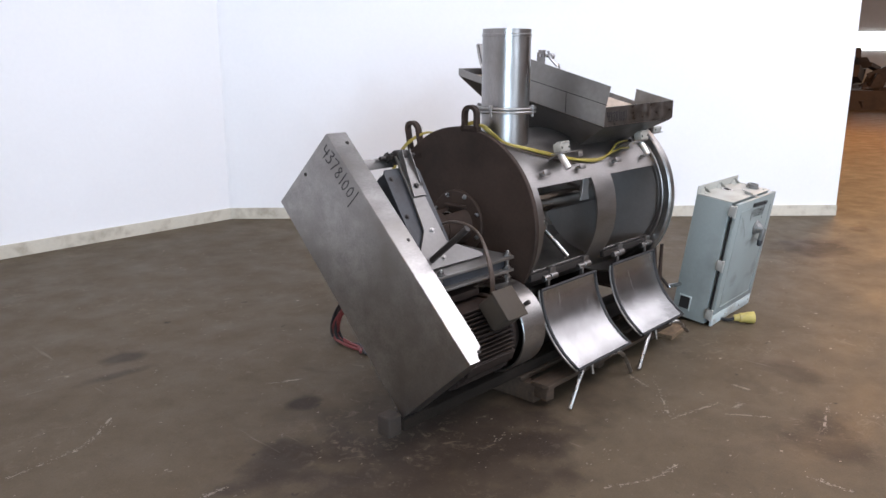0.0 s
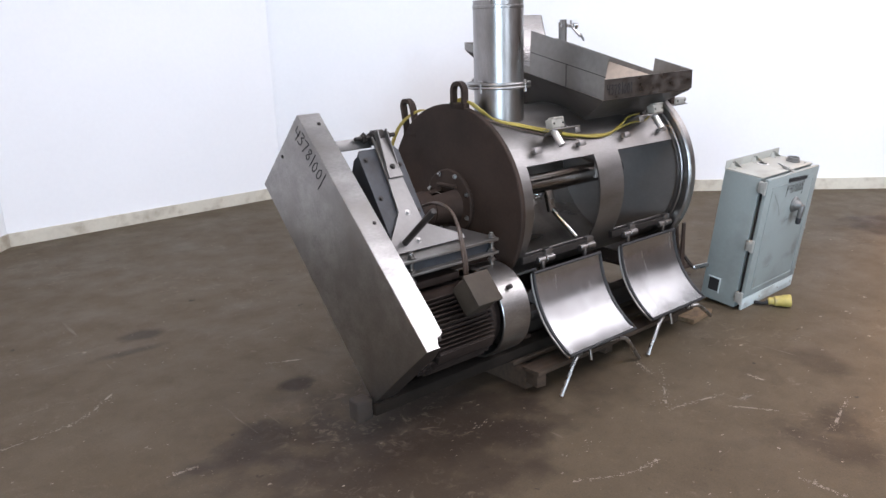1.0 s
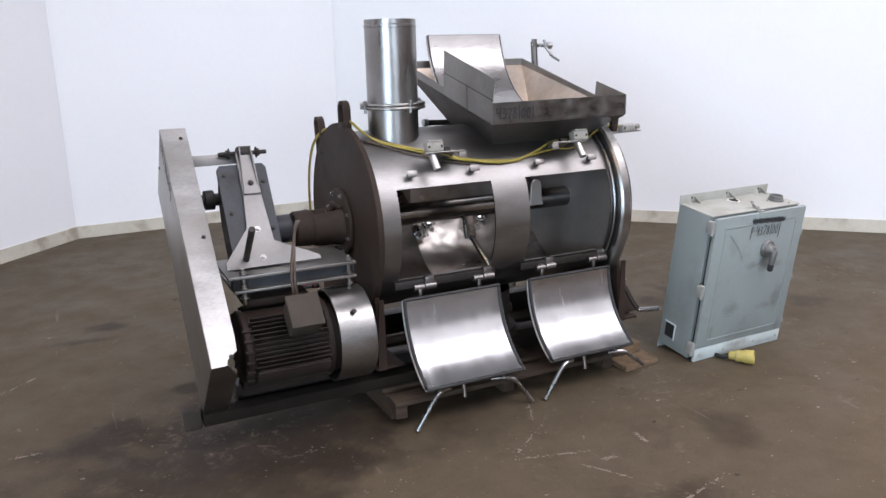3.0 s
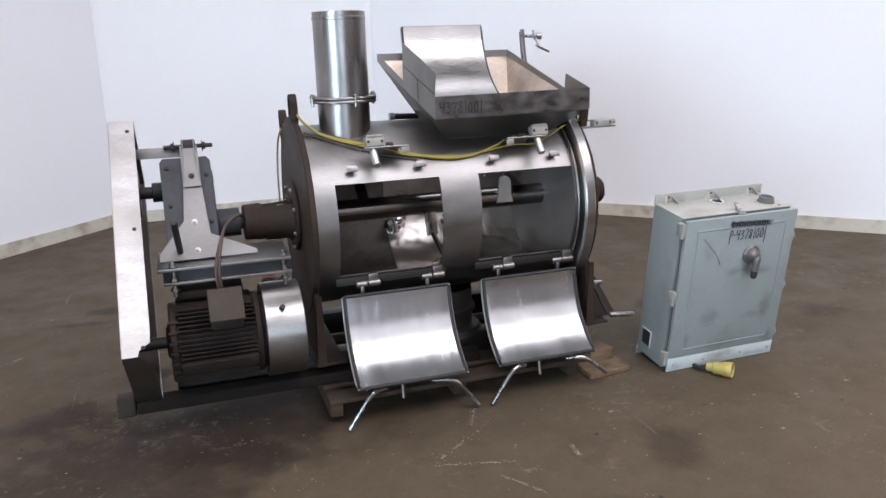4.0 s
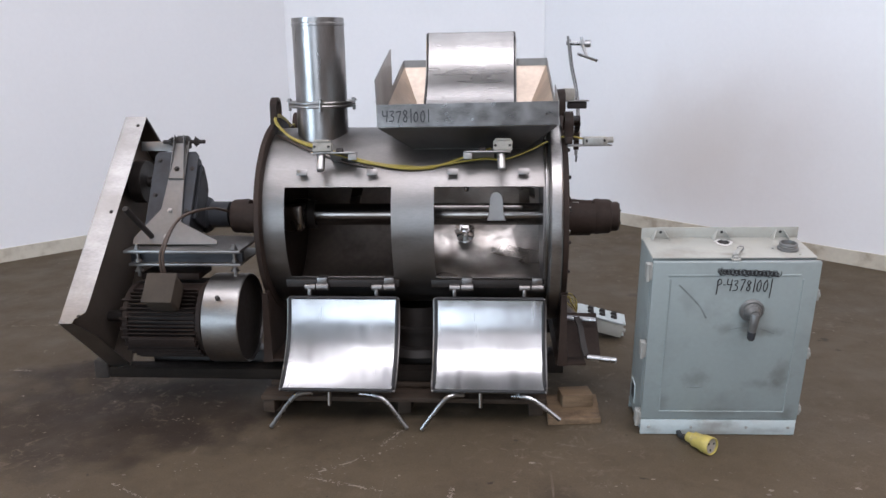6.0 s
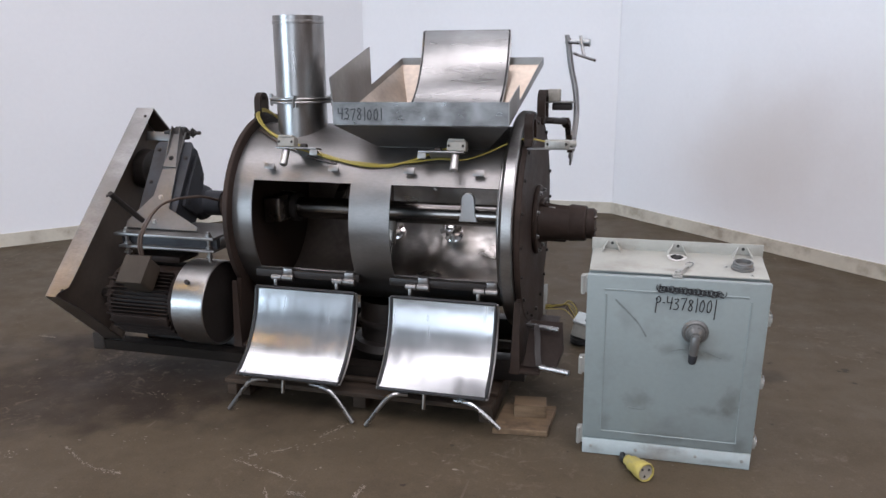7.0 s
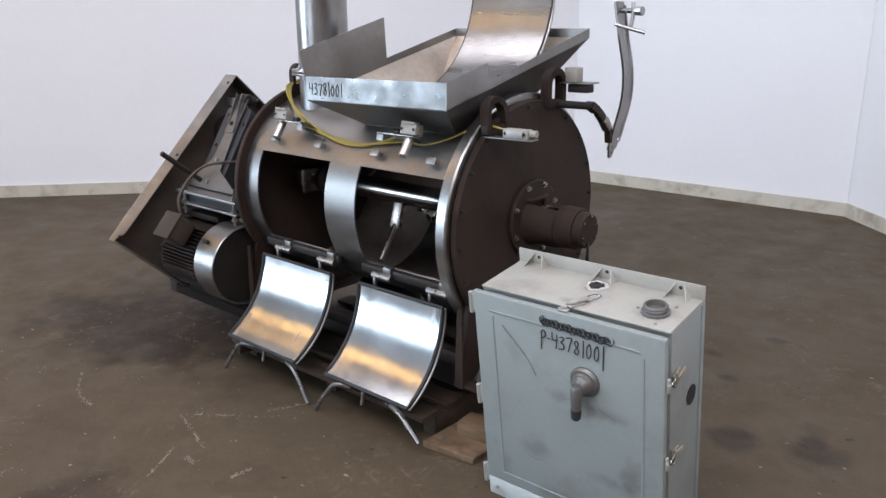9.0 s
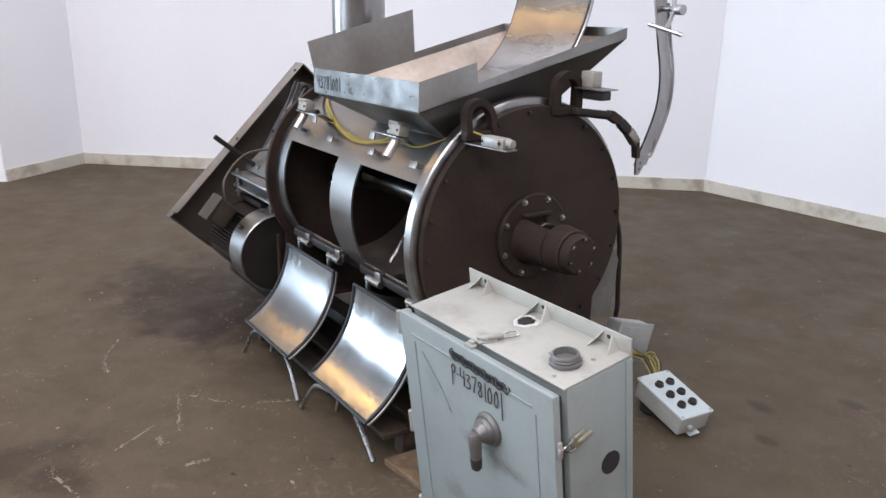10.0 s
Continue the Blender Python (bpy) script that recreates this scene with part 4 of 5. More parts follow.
side = part("side_cover", slab(B(), [at_reducer(2.471, a, b) for a, b in ((0.10, 0.05), (0.37, 0.05), (0.37, 0.075), (0.31, 0.145), (0.21, 0.18), (0.10, 0.18))], (0.016, 0, 0), 0.003), REDUCER, reducer)
for a, b in ((0.13, 0.08), (0.34, 0.075), (0.28, 0.14), (0.20, 0.155)):
    part("recess", cyl(B(), at_reducer(2.486, a, b), at_reducer(2.489, a, b), 0.014, 14, 0.001), BLACK, side)
for x, a in ((2.305, 0.20), (2.305, 0.37), (2.46, 0.12), (2.46, 0.33)):
    part("bolt", bolts(B(), [at_reducer(x, a, 0.006)], -BACK, 0.008, 0.007), DARK, reducer)
part("input_shaft", cyl(B(), (2.10, 2.44, 0.955), (2.30, 2.44, 0.955), 0.026, 18), DARK, reducer)
part("sheave", cyl(B(), (2.125, 2.44, 0.955), (2.185, 2.44, 0.955), 0.10, 32), DARK, reducer, "dark belt sheave inside the guard")
part("shaft_collar", cyl(B(), (2.235, 2.44, 0.955), (2.275, 2.44, 0.955), 0.042, 20), DARK, reducer)

bm = slab(B(), [brk(2.243, 0), brk(2.625, 0), brk(2.625, 0.035), brk(2.450, 0.20), brk(2.436, 0.60), brk(2.436, 0.97), brk(2.364, 0.97), brk(2.362, 0.60), brk(2.350, 0.32), brk(2.243, 0.06)], (0, -0.008, 0.005), 0.001)
bracket = part("motor_bracket", bm, STEEL_MATTE, mixer, "stainless motor bracket plate")
for bx, bs in ((2.392, 0.07), (2.392, 0.305)):
    part("bolt", bolts(B(), [brk(bx, bs) + Vector((0, -0.008, 0.005))], (0, -0.85, 0.53), 0.009, 0.009), STEEL, bracket)
part("clip_plate", slab(B(), [brk(2.366, 0.60) + Vector((0, -0.010, 0.006)), brk(2.436, 0.60) + Vector((0, -0.010, 0.006)), brk(2.424, 0.98) + Vector((0, -0.010, 0.006)), brk(2.378, 0.98) + Vector((0, -0.010, 0.006))], (0, -0.006, 0.004), 0.001), STEEL_MATTE, bracket)
for x in (2.368, 2.432):
    e = x - 2.400
    part("clip_flange", slab(B(), [brk(x, 0.60) + Vector((0, -0.012, 0.008)), brk(x - e * 0.25, 0.985) + Vector((0, -0.012, 0.008)), brk(x - e * 0.25, 0.99) + Vector((0, -0.040, 0.026)), brk(x - e * 0.1, 0.80) + Vector((0, -0.026, 0.017))], (0.004 if e < 0 else -0.004, 0, 0)), STEEL_MATTE, bracket)
part("bolt", bolts(B(), [brk(2.40, 0.69) + Vector((0, -0.016, 0.010))], (0, -0.85, 0.53), 0.009, 0.009), DARK, bracket)
bm = cyl(B(), (2.30, 2.385, 1.150), (2.50, 2.385, 1.150), 0.009, 12)
cyl(bm, (2.372, 2.372, 1.150), (2.430, 2.372, 1.150), 0.030, 20, 0.006)
block(bm, (2.40, 2.395, 1.140), (0.05, 0.04, 0.05), bevel=0.008)
bolts(bm, [(2.345, 2.385, 1.15)], (-1, 0, 0), 0.016, 0.014)
bolts(bm, [(2.455, 2.385, 1.15)], (1, 0, 0), 0.016, 0.014)
part("tension_bolt", bm, DARK, mixer, "rusty threaded tension bolt")
part("guard_stay", block(B(), (2.285, 2.40, 1.128), (0.20, 0.007, 0.045), Matrix.Rotation(radians(-20), 3, "X"), 0.002), STEEL_MATTE, mixer, "flat stay between guard and bracket")
part("mount_plate", block(B(), (2.49, 2.17, 0.712), (0.52, 0.30, 0.014)), STEEL_DULL, mixer, "stainless motor mount plate")
part("mount_plate", block(B(), (2.50, 2.17, 0.655), (0.50, 0.30, 0.012)), STEEL_DULL, mixer)
part("mount_channel", block(B(), (2.50, 2.065, 0.683), (0.50, 0.03, 0.05)), REDUCER, mixer)
for x in (2.29, 2.72):
    bm = cyl(B(), (x, 2.035, 0.60), (x, 2.035, 0.745), 0.0085, 10)
    for z in (0.625, 0.665, 0.722):
        bolts(bm, [(x, 2.035, z)], (0, 0, 1), 0.014, 0.012)
    part("stud", bm, STEEL, mixer, "threaded adjusting stud with nuts")
part("lever_bar", cyl(B(), (2.315, 1.918, 0.923), (2.324, 2.115, 0.760), 0.013, 12), DARK, mixer)

# motor
MY, MZ = 2.049, 0.410
motor = part("motor", lathe(B(), [(0, 0), (0.06, 0), (0.07, 0.01), (0.12, 0.02), (0.150, 0.035), (0.150, 0.40), (0.12, 0.41), (0, 0.41)], (2.235, MY, MZ), (1, 0, 0), 40), MOTOR, mixer, "dusty finned electric motor")
for k in range(60):
    a = radians(6 * k)
    if 60 < 6 * k < 120:
        continue
    c = Vector((2.43, MY + 0.160 * math.cos(a), MZ + 0.160 * math.sin(a)))
    part("cooling_fin", block(B(), c, (0.30 if k % 2 else 0.285, 0.036, 0.0045), Matrix.Rotation(a, 3, "X"), 0.001, 1), MOTOR, motor)
for x, r in ((2.252, 0.158), (2.575, 0.165)):
    part("end_bell", lathe(B(), [(0.10, 0), (r - 0.006, 0), (r, 0.006), (r, 0.024), (r - 0.006, 0.03), (0.10, 0.03)], (x, MY, MZ), (1, 0, 0), 36, True), MOTOR, motor)
for k in range(24):
    a = radians(15 * k)
    if 50 < 15 * k < 130:
        continue
    part("bell_rib", block(B(), (2.265, MY + 0.150 * math.cos(a), MZ + 0.150 * math.sin(a)), (0.035, 0.03, 0.012), Matrix.Rotation(a, 3, "X"), 0.002, 1), MOTOR, motor)
pad = radians(200)
part("pad", block(B(), (2.43, MY + 0.172 * math.cos(pad), MZ + 0.172 * math.sin(pad)), (0.29, 0.022, 0.045), Matrix.Rotation(pad, 3, "X"), 0.004), MOTOR, motor)
part("foot_rail", block(B(), (2.42, MY + 0.08, MZ + 0.185), (0.26, 0.16, 0.03), None, 0.005), MOTOR, motor)
part("seam", block(B(), (2.69, MY - 0.02, MZ + 0.1925), (0.15, 0.012, 0.003), Matrix.Rotation(radians(6), 3, "X"), 0.001), STEEL_DULL, motor)
fan = part("fan_cover", lathe(B(), [(0.193, 0), (0.195, 0.002), (0.195, 0.152), (0.191, 0.156), (0.187, 0.152), (0.187, 0)], (2.615, MY, MZ), (1, 0, 0), 48, True), STEEL, motor, "brushed steel motor fan cover")
part("fan_grille", lathe(B(), [(0, 0), (0.186, 0), (0.186, 0.012), (0, 0.02)], (2.748, MY, MZ), (1, 0, 0), 40), DARK, motor, "dark fan grille")
part("cover_knob", cyl(B(), (2.681, 1.908, 0.536), (2.686, 1.884, 0.552), 0.010, 10), DARK, fan)
part("motor_shaft", cyl(B(), (2.12, MY, MZ), (2.24, MY, MZ), 0.025), DARK, motor)
RB = Matrix.Rotation(radians(-41), 3, "X")
bm = block(B(), (2.469, 1.867, 0.573), (0.122, 0.105, 0.128), RB, 0.016, 3)
tb = part("terminal_box", bm, TBOX, motor, "dusty taupe terminal box")
part("box_cover", block(B(), Vector((2.469, 1.867, 0.573)) + RB @ Vector((0, -0.054, 0)), (0.130, 0.014, 0.136), RB, 0.006), TBOX, tb)
for off in (0, 0.012):
    part("motor_cable", rod(B(), smooth_path([(2.452 + off, 1.905, 0.628), (2.45 + off, 1.915, 0.74), (2.50, 2.02, 0.86), (2.56 + off, 2.2, 0.87), (2.60, 2.34, 0.83)], 6), 0.0062, 8), WIRE, mixer, "brown motor lead")

# ---- pallet and timber ----
pallet = thing("pallet", (3.44, 2.45, 0), "worn wooden pallet under the mixer", "pallet")
for y in (1.925, 2.08, 2.25, 2.42, 2.59, 2.76, 2.93):
    part("deck_board", block(B(), (3.452, y + random.uniform(-0.006, 0.006), 0.104), (1.216, 0.10, 0.021), Matrix.Rotation(random.uniform(-0.006, 0.006), 3, "Z"), 0.003), WOOD, pallet)
for x in (2.885, 3.45, 4.02):
    part("stringer", block(B(), (x, 2.475, 0.0465), (0.060, 1.02, 0.092), bevel=0.004), WOOD, pallet)
part("corner_block", block(B(), (2.878, 1.925, 0.064), (0.052, 0.080, 0.058), Matrix.Rotation(radians(-8), 3, "Z"), 0.004), WOOD, pallet, "raw sawn block under the pallet corner")

whole("loose_board", slab(B(), [(4.066, 1.878, 0), (4.290, 1.902, 0), (4.296, 2.150, 0), (4.072, 2.135, 0)], (0, 0, 0.026), 0.003), WOOD_PALE, "short raw pine board lying on the floor", "board")
whole("wood_block", block(B(), (4.195, 2.055, 0.0535), (0.135, 0.10, 0.055), Matrix.Rotation(radians(8), 3, "Z"), 0.004), WOOD_PALE, "small wooden block on the loose board", "block")
skid = thing("timber_skid", (2.8, 2.085, 0.115), "dark timber skid lying across the pallet", "timber")
# Beam coloured near black for the deep shade under the motor.
part("skid_beam", block(B(), (2.835, 2.085, 0.142), (1.49, 0.085, 0.050), None, 0.006), WOOD_DARK, skid)
part("end_block", block(B(), (2.050, 2.085, 0.152), (0.070, 0.072, 0.088), None, 0.010, 3), WOOD_END, skid, "worn grey end of the timber")

# ---- control cabinet ----
cabinet = thing("control_cabinet", (4.745, 1.93, 0), "grey-green steel control cabinet standing on the floor, leaning forward", "control cabinet")
CM = Matrix.Translation((4.438, 1.825, 0.002)) @ Matrix.Rotation(radians(1.5), 4, "Z") @ Matrix.Rotation(radians(7.6), 4, "X")
CW, CD, CH = 0.612, 0.245, 0.757


def cab(name, bm, material, parent=None, label=""):
    bmesh.ops.transform(bm, matrix=CM, verts=bm.verts)
    return part(name, bm, material, parent or cabinet, label)


GRIME = (0.10, 0.095, 0.085)
CABINET_DOOR = smudged(CABINET, "grey_green_enamel_dirty", [(CM @ Vector(p), q, GRIME, d) for p, q, d in (
    ((0.378, 0, 0.50), (0.05, 0.1, 0.10), 0.75), ((0.45, 0, 0.47), (0.10, 0.1, 0.03), 0.45), ((0.29, 0, 0.48), (0.06, 0.1, 0.035), 0.4),
    ((0.20, 0, 0.26), (0.07, 0.1, 0.07), 0.42), ((0.52, 0, 0.28), (0.06, 0.1, 0.10), 0.5), ((0.45, 0, 0.24), (0.12, 0.1, 0.03), 0.4),
    ((0.30, 0, 0.11), (0.14, 0.1, 0.03), 0.4), ((0.08, 0, 0.15), (0.03, 0.1, 0.06), 0.35), ((0.56, 0, 0.10), (0.05, 0.1, 0.06), 0.5), ((0.14, 0, 0.60), (0.05, 0.1, 0.08), 0.22))])
STRIP_DIRTY = smudged(STRIP, "pale_painted_strip_dirty", [(CM @ Vector(p), q, (0.16, 0.145, 0.125), d) for p, q, d in (((0.29, 0, 0.05), (0.12, 0.1, 0.03), 0.6), ((0.50, 0, 0.02), (0.10, 0.1, 0.02), 0.4), ((0.05, 0, 0.02), (0.05, 0.1, 0.03), 0.4))])
TOP_DIRTY = smudged(CABINET_TOP, "grey_green_dusty_stained", [(CM @ Vector(p), q, (0.12, 0.105, 0.085), d) for p, q, d in (((0.31, 0.06, CH), (0.07, 0.03, 0.1), 0.6), ((0.309, 0.184, CH), (0.07, 0.05, 0.1), 0.5), ((0.53, 0.11, CH), (0.09, 0.06, 0.1), 0.4), ((0.14, 0.10, CH), (0.10, 0.05, 0.1), 0.3))])
body = cab("body", block(B(), (CW / 2, CD / 2 + 0.017, CH / 2), (CW, CD - 0.034, CH), bevel=0.006), CABINET)
cab("rear_edge", block(B(), (CW + 0.0005, CD - 0.012, CH / 2), (0.006, 0.022, CH - 0.004), bevel=0.002), CABINET, body, "folded rear edge of the side")
# Black strip added to darken the gap between door and body.
cab("door_gap_strip", block(B(), (CW / 2, 0.016, CH / 2 + 0.03), (CW - 0.012, 0.014, CH - 0.08), bevel=0.002), BLACK, body, "black strip in the gap between door and body")
door = cab("door", block(B(), (CW / 2, -0.001, CH / 2 + 0.038), (CW + 0.006, 0.022, CH - 0.072), bevel=0.005), CABINET_DOOR, label="grey-green cabinet door with marker writing")
cab("kick_strip", block(B(), (CW / 2, -0.003, 0.036), (CW + 0.004, 0.014, 0.07), bevel=0.003), STRIP_DIRTY, body, "pale strip along the foot")
cab("top_plate", block(B(), (CW / 2, CD / 2 + 0.012, CH + 0.003), (CW - 0.004, CD - 0.03, 0.006), bevel=0.002), TOP_DIRTY, body)
fl = cab("mounting_flange", block(B(), (CW / 2, CD - 0.003, CH + 0.024), (CW + 0.004, 0.005, 0.050), bevel=0.001), CABINET_TOP, body, "mounting flange with gussets")
cab("mounting_flange", block(B(), (CW / 2, CD - 0.003, -0.005), (CW + 0.004, 0.005, 0.05), bevel=0.001), CABINET, body)
for x in (0.07, 0.31, 0.54):
    for sx in (-0.028, 0.028):
        cab("gusset", slab(B(), [(x + sx * 1.3, CD - 0.006, CH + 0.006), (x + sx * 0.5, CD - 0.006, CH + 0.040), (x + sx * 1.2, CD - 0.045, CH + 0.006)], (0.003, 0, 0)), CABINET_TOP, fl)
    cab("hole", cyl(B(), (x + 0.004, CD - 0.0062, CH + 0.030), (x + 0.004, CD - 0.0052, CH + 0.030), 0.006, 12, 0.0003), BLACK, fl)


STROKES = {
    "4": [[(0.05, 1), (0.06, 0.6), (0.12, 0.5), (0.6, 0.52)], [(0.52, 0.95), (0.50, 0.5), (0.44, -0.05)]],
    "3": [[(0.05, 0.92), (0.42, 0.98), (0.40, 0.75), (0.20, 0.58), (0.48, 0.42), (0.42, 0.08), (0.0, 0.02)]],
    "7": [[(0.0, 0.9), (0.30, 0.96), (0.52, 0.95), (0.36, 0.5), (0.2, -0.05)]],
    "8": [[(0.46, 0.85), (0.24, 1.0), (0.10, 0.75), (0.44, 0.35), (0.32, 0.0), (0.06, 0.18), (0.34, 0.6), (0.47, 0.88)]],
    "1": [[(0.16, 1.08), (0.17, 0.5), (0.16, -0.1)]],
    "0": [[(0.30, 0.95), (0.08, 0.65), (0.10, 0.12), (0.34, 0.04), (0.48, 0.5), (0.34, 0.92), (0.26, 0.95)]],
    "P": [[(0.12, 0.85), (0.12, 0.3), (0.10, -0.45)], [(0.02, 0.75), (0.26, 1.02), (0.50, 0.85), (0.42, 0.55), (0.12, 0.42)]],
    "-": [[(0.0, 0.45), (0.12, 0.46), (0.24, 0.46)]]}


def writing(name, body, at, right, up, height, parent, label, squeeze=0.8, width=0.0022):
    """Marker handwriting laid on a surface, stroke by stroke."""
    r, u = Vector(right).normalized(), Vector(up).normalized()
    n, bm, x = r.cross(u), B(), 0.0
    for k, c in enumerate(body):
        tall, drop = random.uniform(0.92, 1.08), random.uniform(-0.05, 0.05)
        if c == "1" and k == len(body) - 1 and parent.name != "hopper":
            tall, drop = 1.45, -0.38
        for stroke in STROKES[c]:
            pts = [Vector(at) + height * ((x + p.x) * squeeze * r + (p.y * tall + drop) * u) for p in smooth_path([(*q, 0) for q in stroke], 5)]
            bar(bm, [p + n * 0.0004 for p in pts], 0.0008, 2 * width, n)
        x += {"1": 0.42, "-": 0.40}.get(c, 0.72)
    return part(name, bm, INK, parent, label)


d = Vector((0, *(Vector(GR) - Vector(GT)).normalized()))
up = Vector((0, -d.z, d.y)) if Vector((0, -d.z, d.y)).z > 0 else Vector((0, d.z, -d.y))
at = Vector((2.0893, *GT)) + d * 0.030 - up * 0.082
writing("marker_writing", "43781001", at, d, up, 0.056, belt_guard, "stock number in black marker", 0.92)
writing("marker_writing", "43781001", (3.395, 1.9770, 1.262), (1, 0.0165, 0), (0, 0, 1), 0.044, hopper, "stock number in black marker", 0.86)

# cabinet: door furniture and fittings
for c, sz in (((0.065, -0.0125, 0.40), (0.006, 0.004, 0.58)), ((0.30, -0.0125, 0.706), (0.49, 0.004, 0.006)), ((0.555, -0.0125, 0.40), (0.006, 0.004, 0.58)), ((0.31, -0.0125, 0.112), (0.49, 0.004, 0.006))):
    cab("pressed_rib", block(B(), c, sz, bevel=0.001, segs=1), CABINET, door)
# Dark strips colour in the shade of creases in the door sheet.
for pts in (((0.098, 0.668), (0.15, 0.615), (0.185, 0.575), (0.212, 0.528)), ((0.30, 0.478), (0.34, 0.487), (0.37, 0.486)), ((0.41, 0.487), (0.455, 0.47), (0.475, 0.462)), ((0.165, 0.225), (0.20, 0.222), (0.225, 0.226))):
    cab("crease_line", bar(B(), [(q.x, -0.0123, q.y) for q in smooth_path([(a, b, 0) for a, b in pts], 4)], 0.0060, 0.0008, (0.6, 0, 0.6)), CREASE_DARK, door, "dark line drawn along a crease in the door")
writing("marker_writing", "P-43781001", CM @ Vector((0.235, -0.0152, 0.648)), CM.to_3x3() @ Vector((1, 0, -0.04)), CM.to_3x3() @ Vector((0.04, 0, 1)), 0.046, door, "stock number in black marker", 0.73, 0.0017)
for lift, turn in ((0.0, 0.0), (0.004, 2.0)):
    zz = [(0.246 + 0.213 * k / 150 + 0.013 * math.cos(0.62 * k + turn), -0.0150, 0.720 - 0.010 * k / 150 + lift + 0.0125 * math.sin(0.62 * k + turn) * (0.8 + 0.2 * math.sin(k * 0.21 + turn))) for k in range(151)]
    cab("marker_scribble", rod(B(), zz, 0.0015, 5), INK, door, "crossed-out line in black marker")
zz = [(0.244 + 0.006 * (k % 2), -0.0150, 0.738 - 0.030 * (k // 2)) for k in range(4)]
cab("marker_scribble", rod(B(), zz, 0.0015, 5), INK, door, "crossed-out line in black marker")
knob = cab("disconnect_handle", lathe(B(), [(0, 0), (0.046, 0), (0.046, 0.006), (0.040, 0.014), (0.034, 0.014), (0.032, 0.022), (0.022, 0.034), (0.018, 0.045), (0, 0.048)], (0.378, -0.012, 0.562), (0, -1, 0), 32), KNOB, door, "round grey disconnect switch handle")
grip = Vector((0.378, -0.060, 0.572)), Vector((0.372, -0.058, 0.462))
cab("lever", lathe(B(), [(0, 0), (0.012, 0.002), (0.0165, 0.010), (0.0165, 0.045), (0.0145, 0.075), (0.0135, 0.104), (0.009, 0.110), (0, 0.1105)], grip[0], grip[1] - grip[0], 20), KNOB, knob, "grey pistol grip pointing down")
cab("grip_end", lathe(B(), [(0, 0), (0.0150, 0), (0.0155, 0.004), (0.0140, 0.030), (0.010, 0.036), (0, 0.0365)], grip[0].lerp(grip[1], 0.70), grip[1] - grip[0], 20), REDUCER, knob, "dark end of the grip")
cab("collar", lathe(B(), [(0.020, 0), (0.030, 0), (0.031, 0.003), (0.030, 0.008), (0.020, 0.009)], (0.378, -0.030, 0.562), (0, -1, 0), 28, True), KNOB, knob)
for z in (0.715, 0.385, 0.075):
    h = block(B(), (-0.012, 0.012, z), (0.026, 0.04, 0.062), bevel=0.006)
    cyl(h, (-0.018, -0.004, z - 0.036), (-0.018, -0.004, z + 0.036), 0.008, 10)
    cab("hinge", h, LATCH, body, "pale cast door hinge")
for z, swing in ((0.62, 12), (0.37, -8), (0.115, 5)):
    turn = Matrix.Rotation(radians(swing), 3, "X")
    clip = cab("door_clamp", block(B(), (CW + 0.004, 0.058, z), (0.007, 0.044, 0.030), turn, 0.002), BRASS, body, "yellow-passivated toggle clip")
    cab("lever", block(B(), (CW + 0.012, 0.072, z + 0.002), (0.008, 0.050, 0.014), turn, 0.003), BRASS, clip)
    cab("pivot", cyl(B(), (CW + 0.010, 0.046, z - 0.020), (CW + 0.010, 0.046, z + 0.020), 0.005, 10), BRASS, clip)
    cab("keeper", block(block(B(), (CW + 0.008, -0.001, z), (0.010, 0.012, 0.044), None, 0.003), (CW + 0.012, -0.004, z), (0.008, 0.012, 0.016), None, 0.003), LATCH, door, "pale keeper on the door edge")
    cab("hook", rod(B(), smooth_path([(CW + 0.012, 0.046, z + 0.012), (CW + 0.017, 0.020, z + 0.013), (CW + 0.016, 0.002, z + 0.004), (CW + 0.017, 0.020, z - 0.010), (CW + 0.012, 0.046, z - 0.012)], 4), 0.0022, 6), CHROME, clip)
skew = Matrix.Rotation(radians(-28), 3, "Z")
clip = cab("door_clamp", block(B(), (0.318, 0.046, CH + 0.0085), (0.026, 0.050, 0.005), skew, 0.0015), LATCH, body, "zinc toggle clip on the cabinet top")
cab("lever", block(B(), (0.324, 0.058, CH + 0.016), (0.018, 0.058, 0.010), skew, 0.003), LATCH, clip)
cab("pivot", cyl(B(), (0.298, 0.030, CH + 0.014), (0.326, 0.044, CH + 0.014), 0.005, 10), LATCH, clip)
cab("hook", rod(B(), smooth_path([(0.330, 0.076, CH + 0.016), (0.340, 0.108, CH + 0.018), (0.356, 0.116, CH + 0.016), (0.362, 0.108, CH + 0.014), (0.344, 0.072, CH + 0.013)], 4), 0.0022, 6), CHROME, clip, "bent wire loop of the clip")
cab("keeper", block(block(B(), (0.304, 0.004, CH + 0.006), (0.034, 0.018, 0.007), None, 0.002), (0.304, 0.008, CH + 0.012), (0.018, 0.010, 0.010), None, 0.002), LATCH, body)
for name, c, r, ax, mtl in (("knockout_hole", (0.309, 0.184, CH + 0.0065), 0.0235, (0, 0, 1), BLACK), ("knockout_hole", (CW + 0.0005, 0.168, 0.498), 0.031, (1, 0, 0), BLACK)):
    cab(name, lathe(B(), [(0, 0), (r, 0), (r, 0.0012), (0, 0.0012)], c, ax, 24), mtl, body, "open knockout hole")
bm = B()
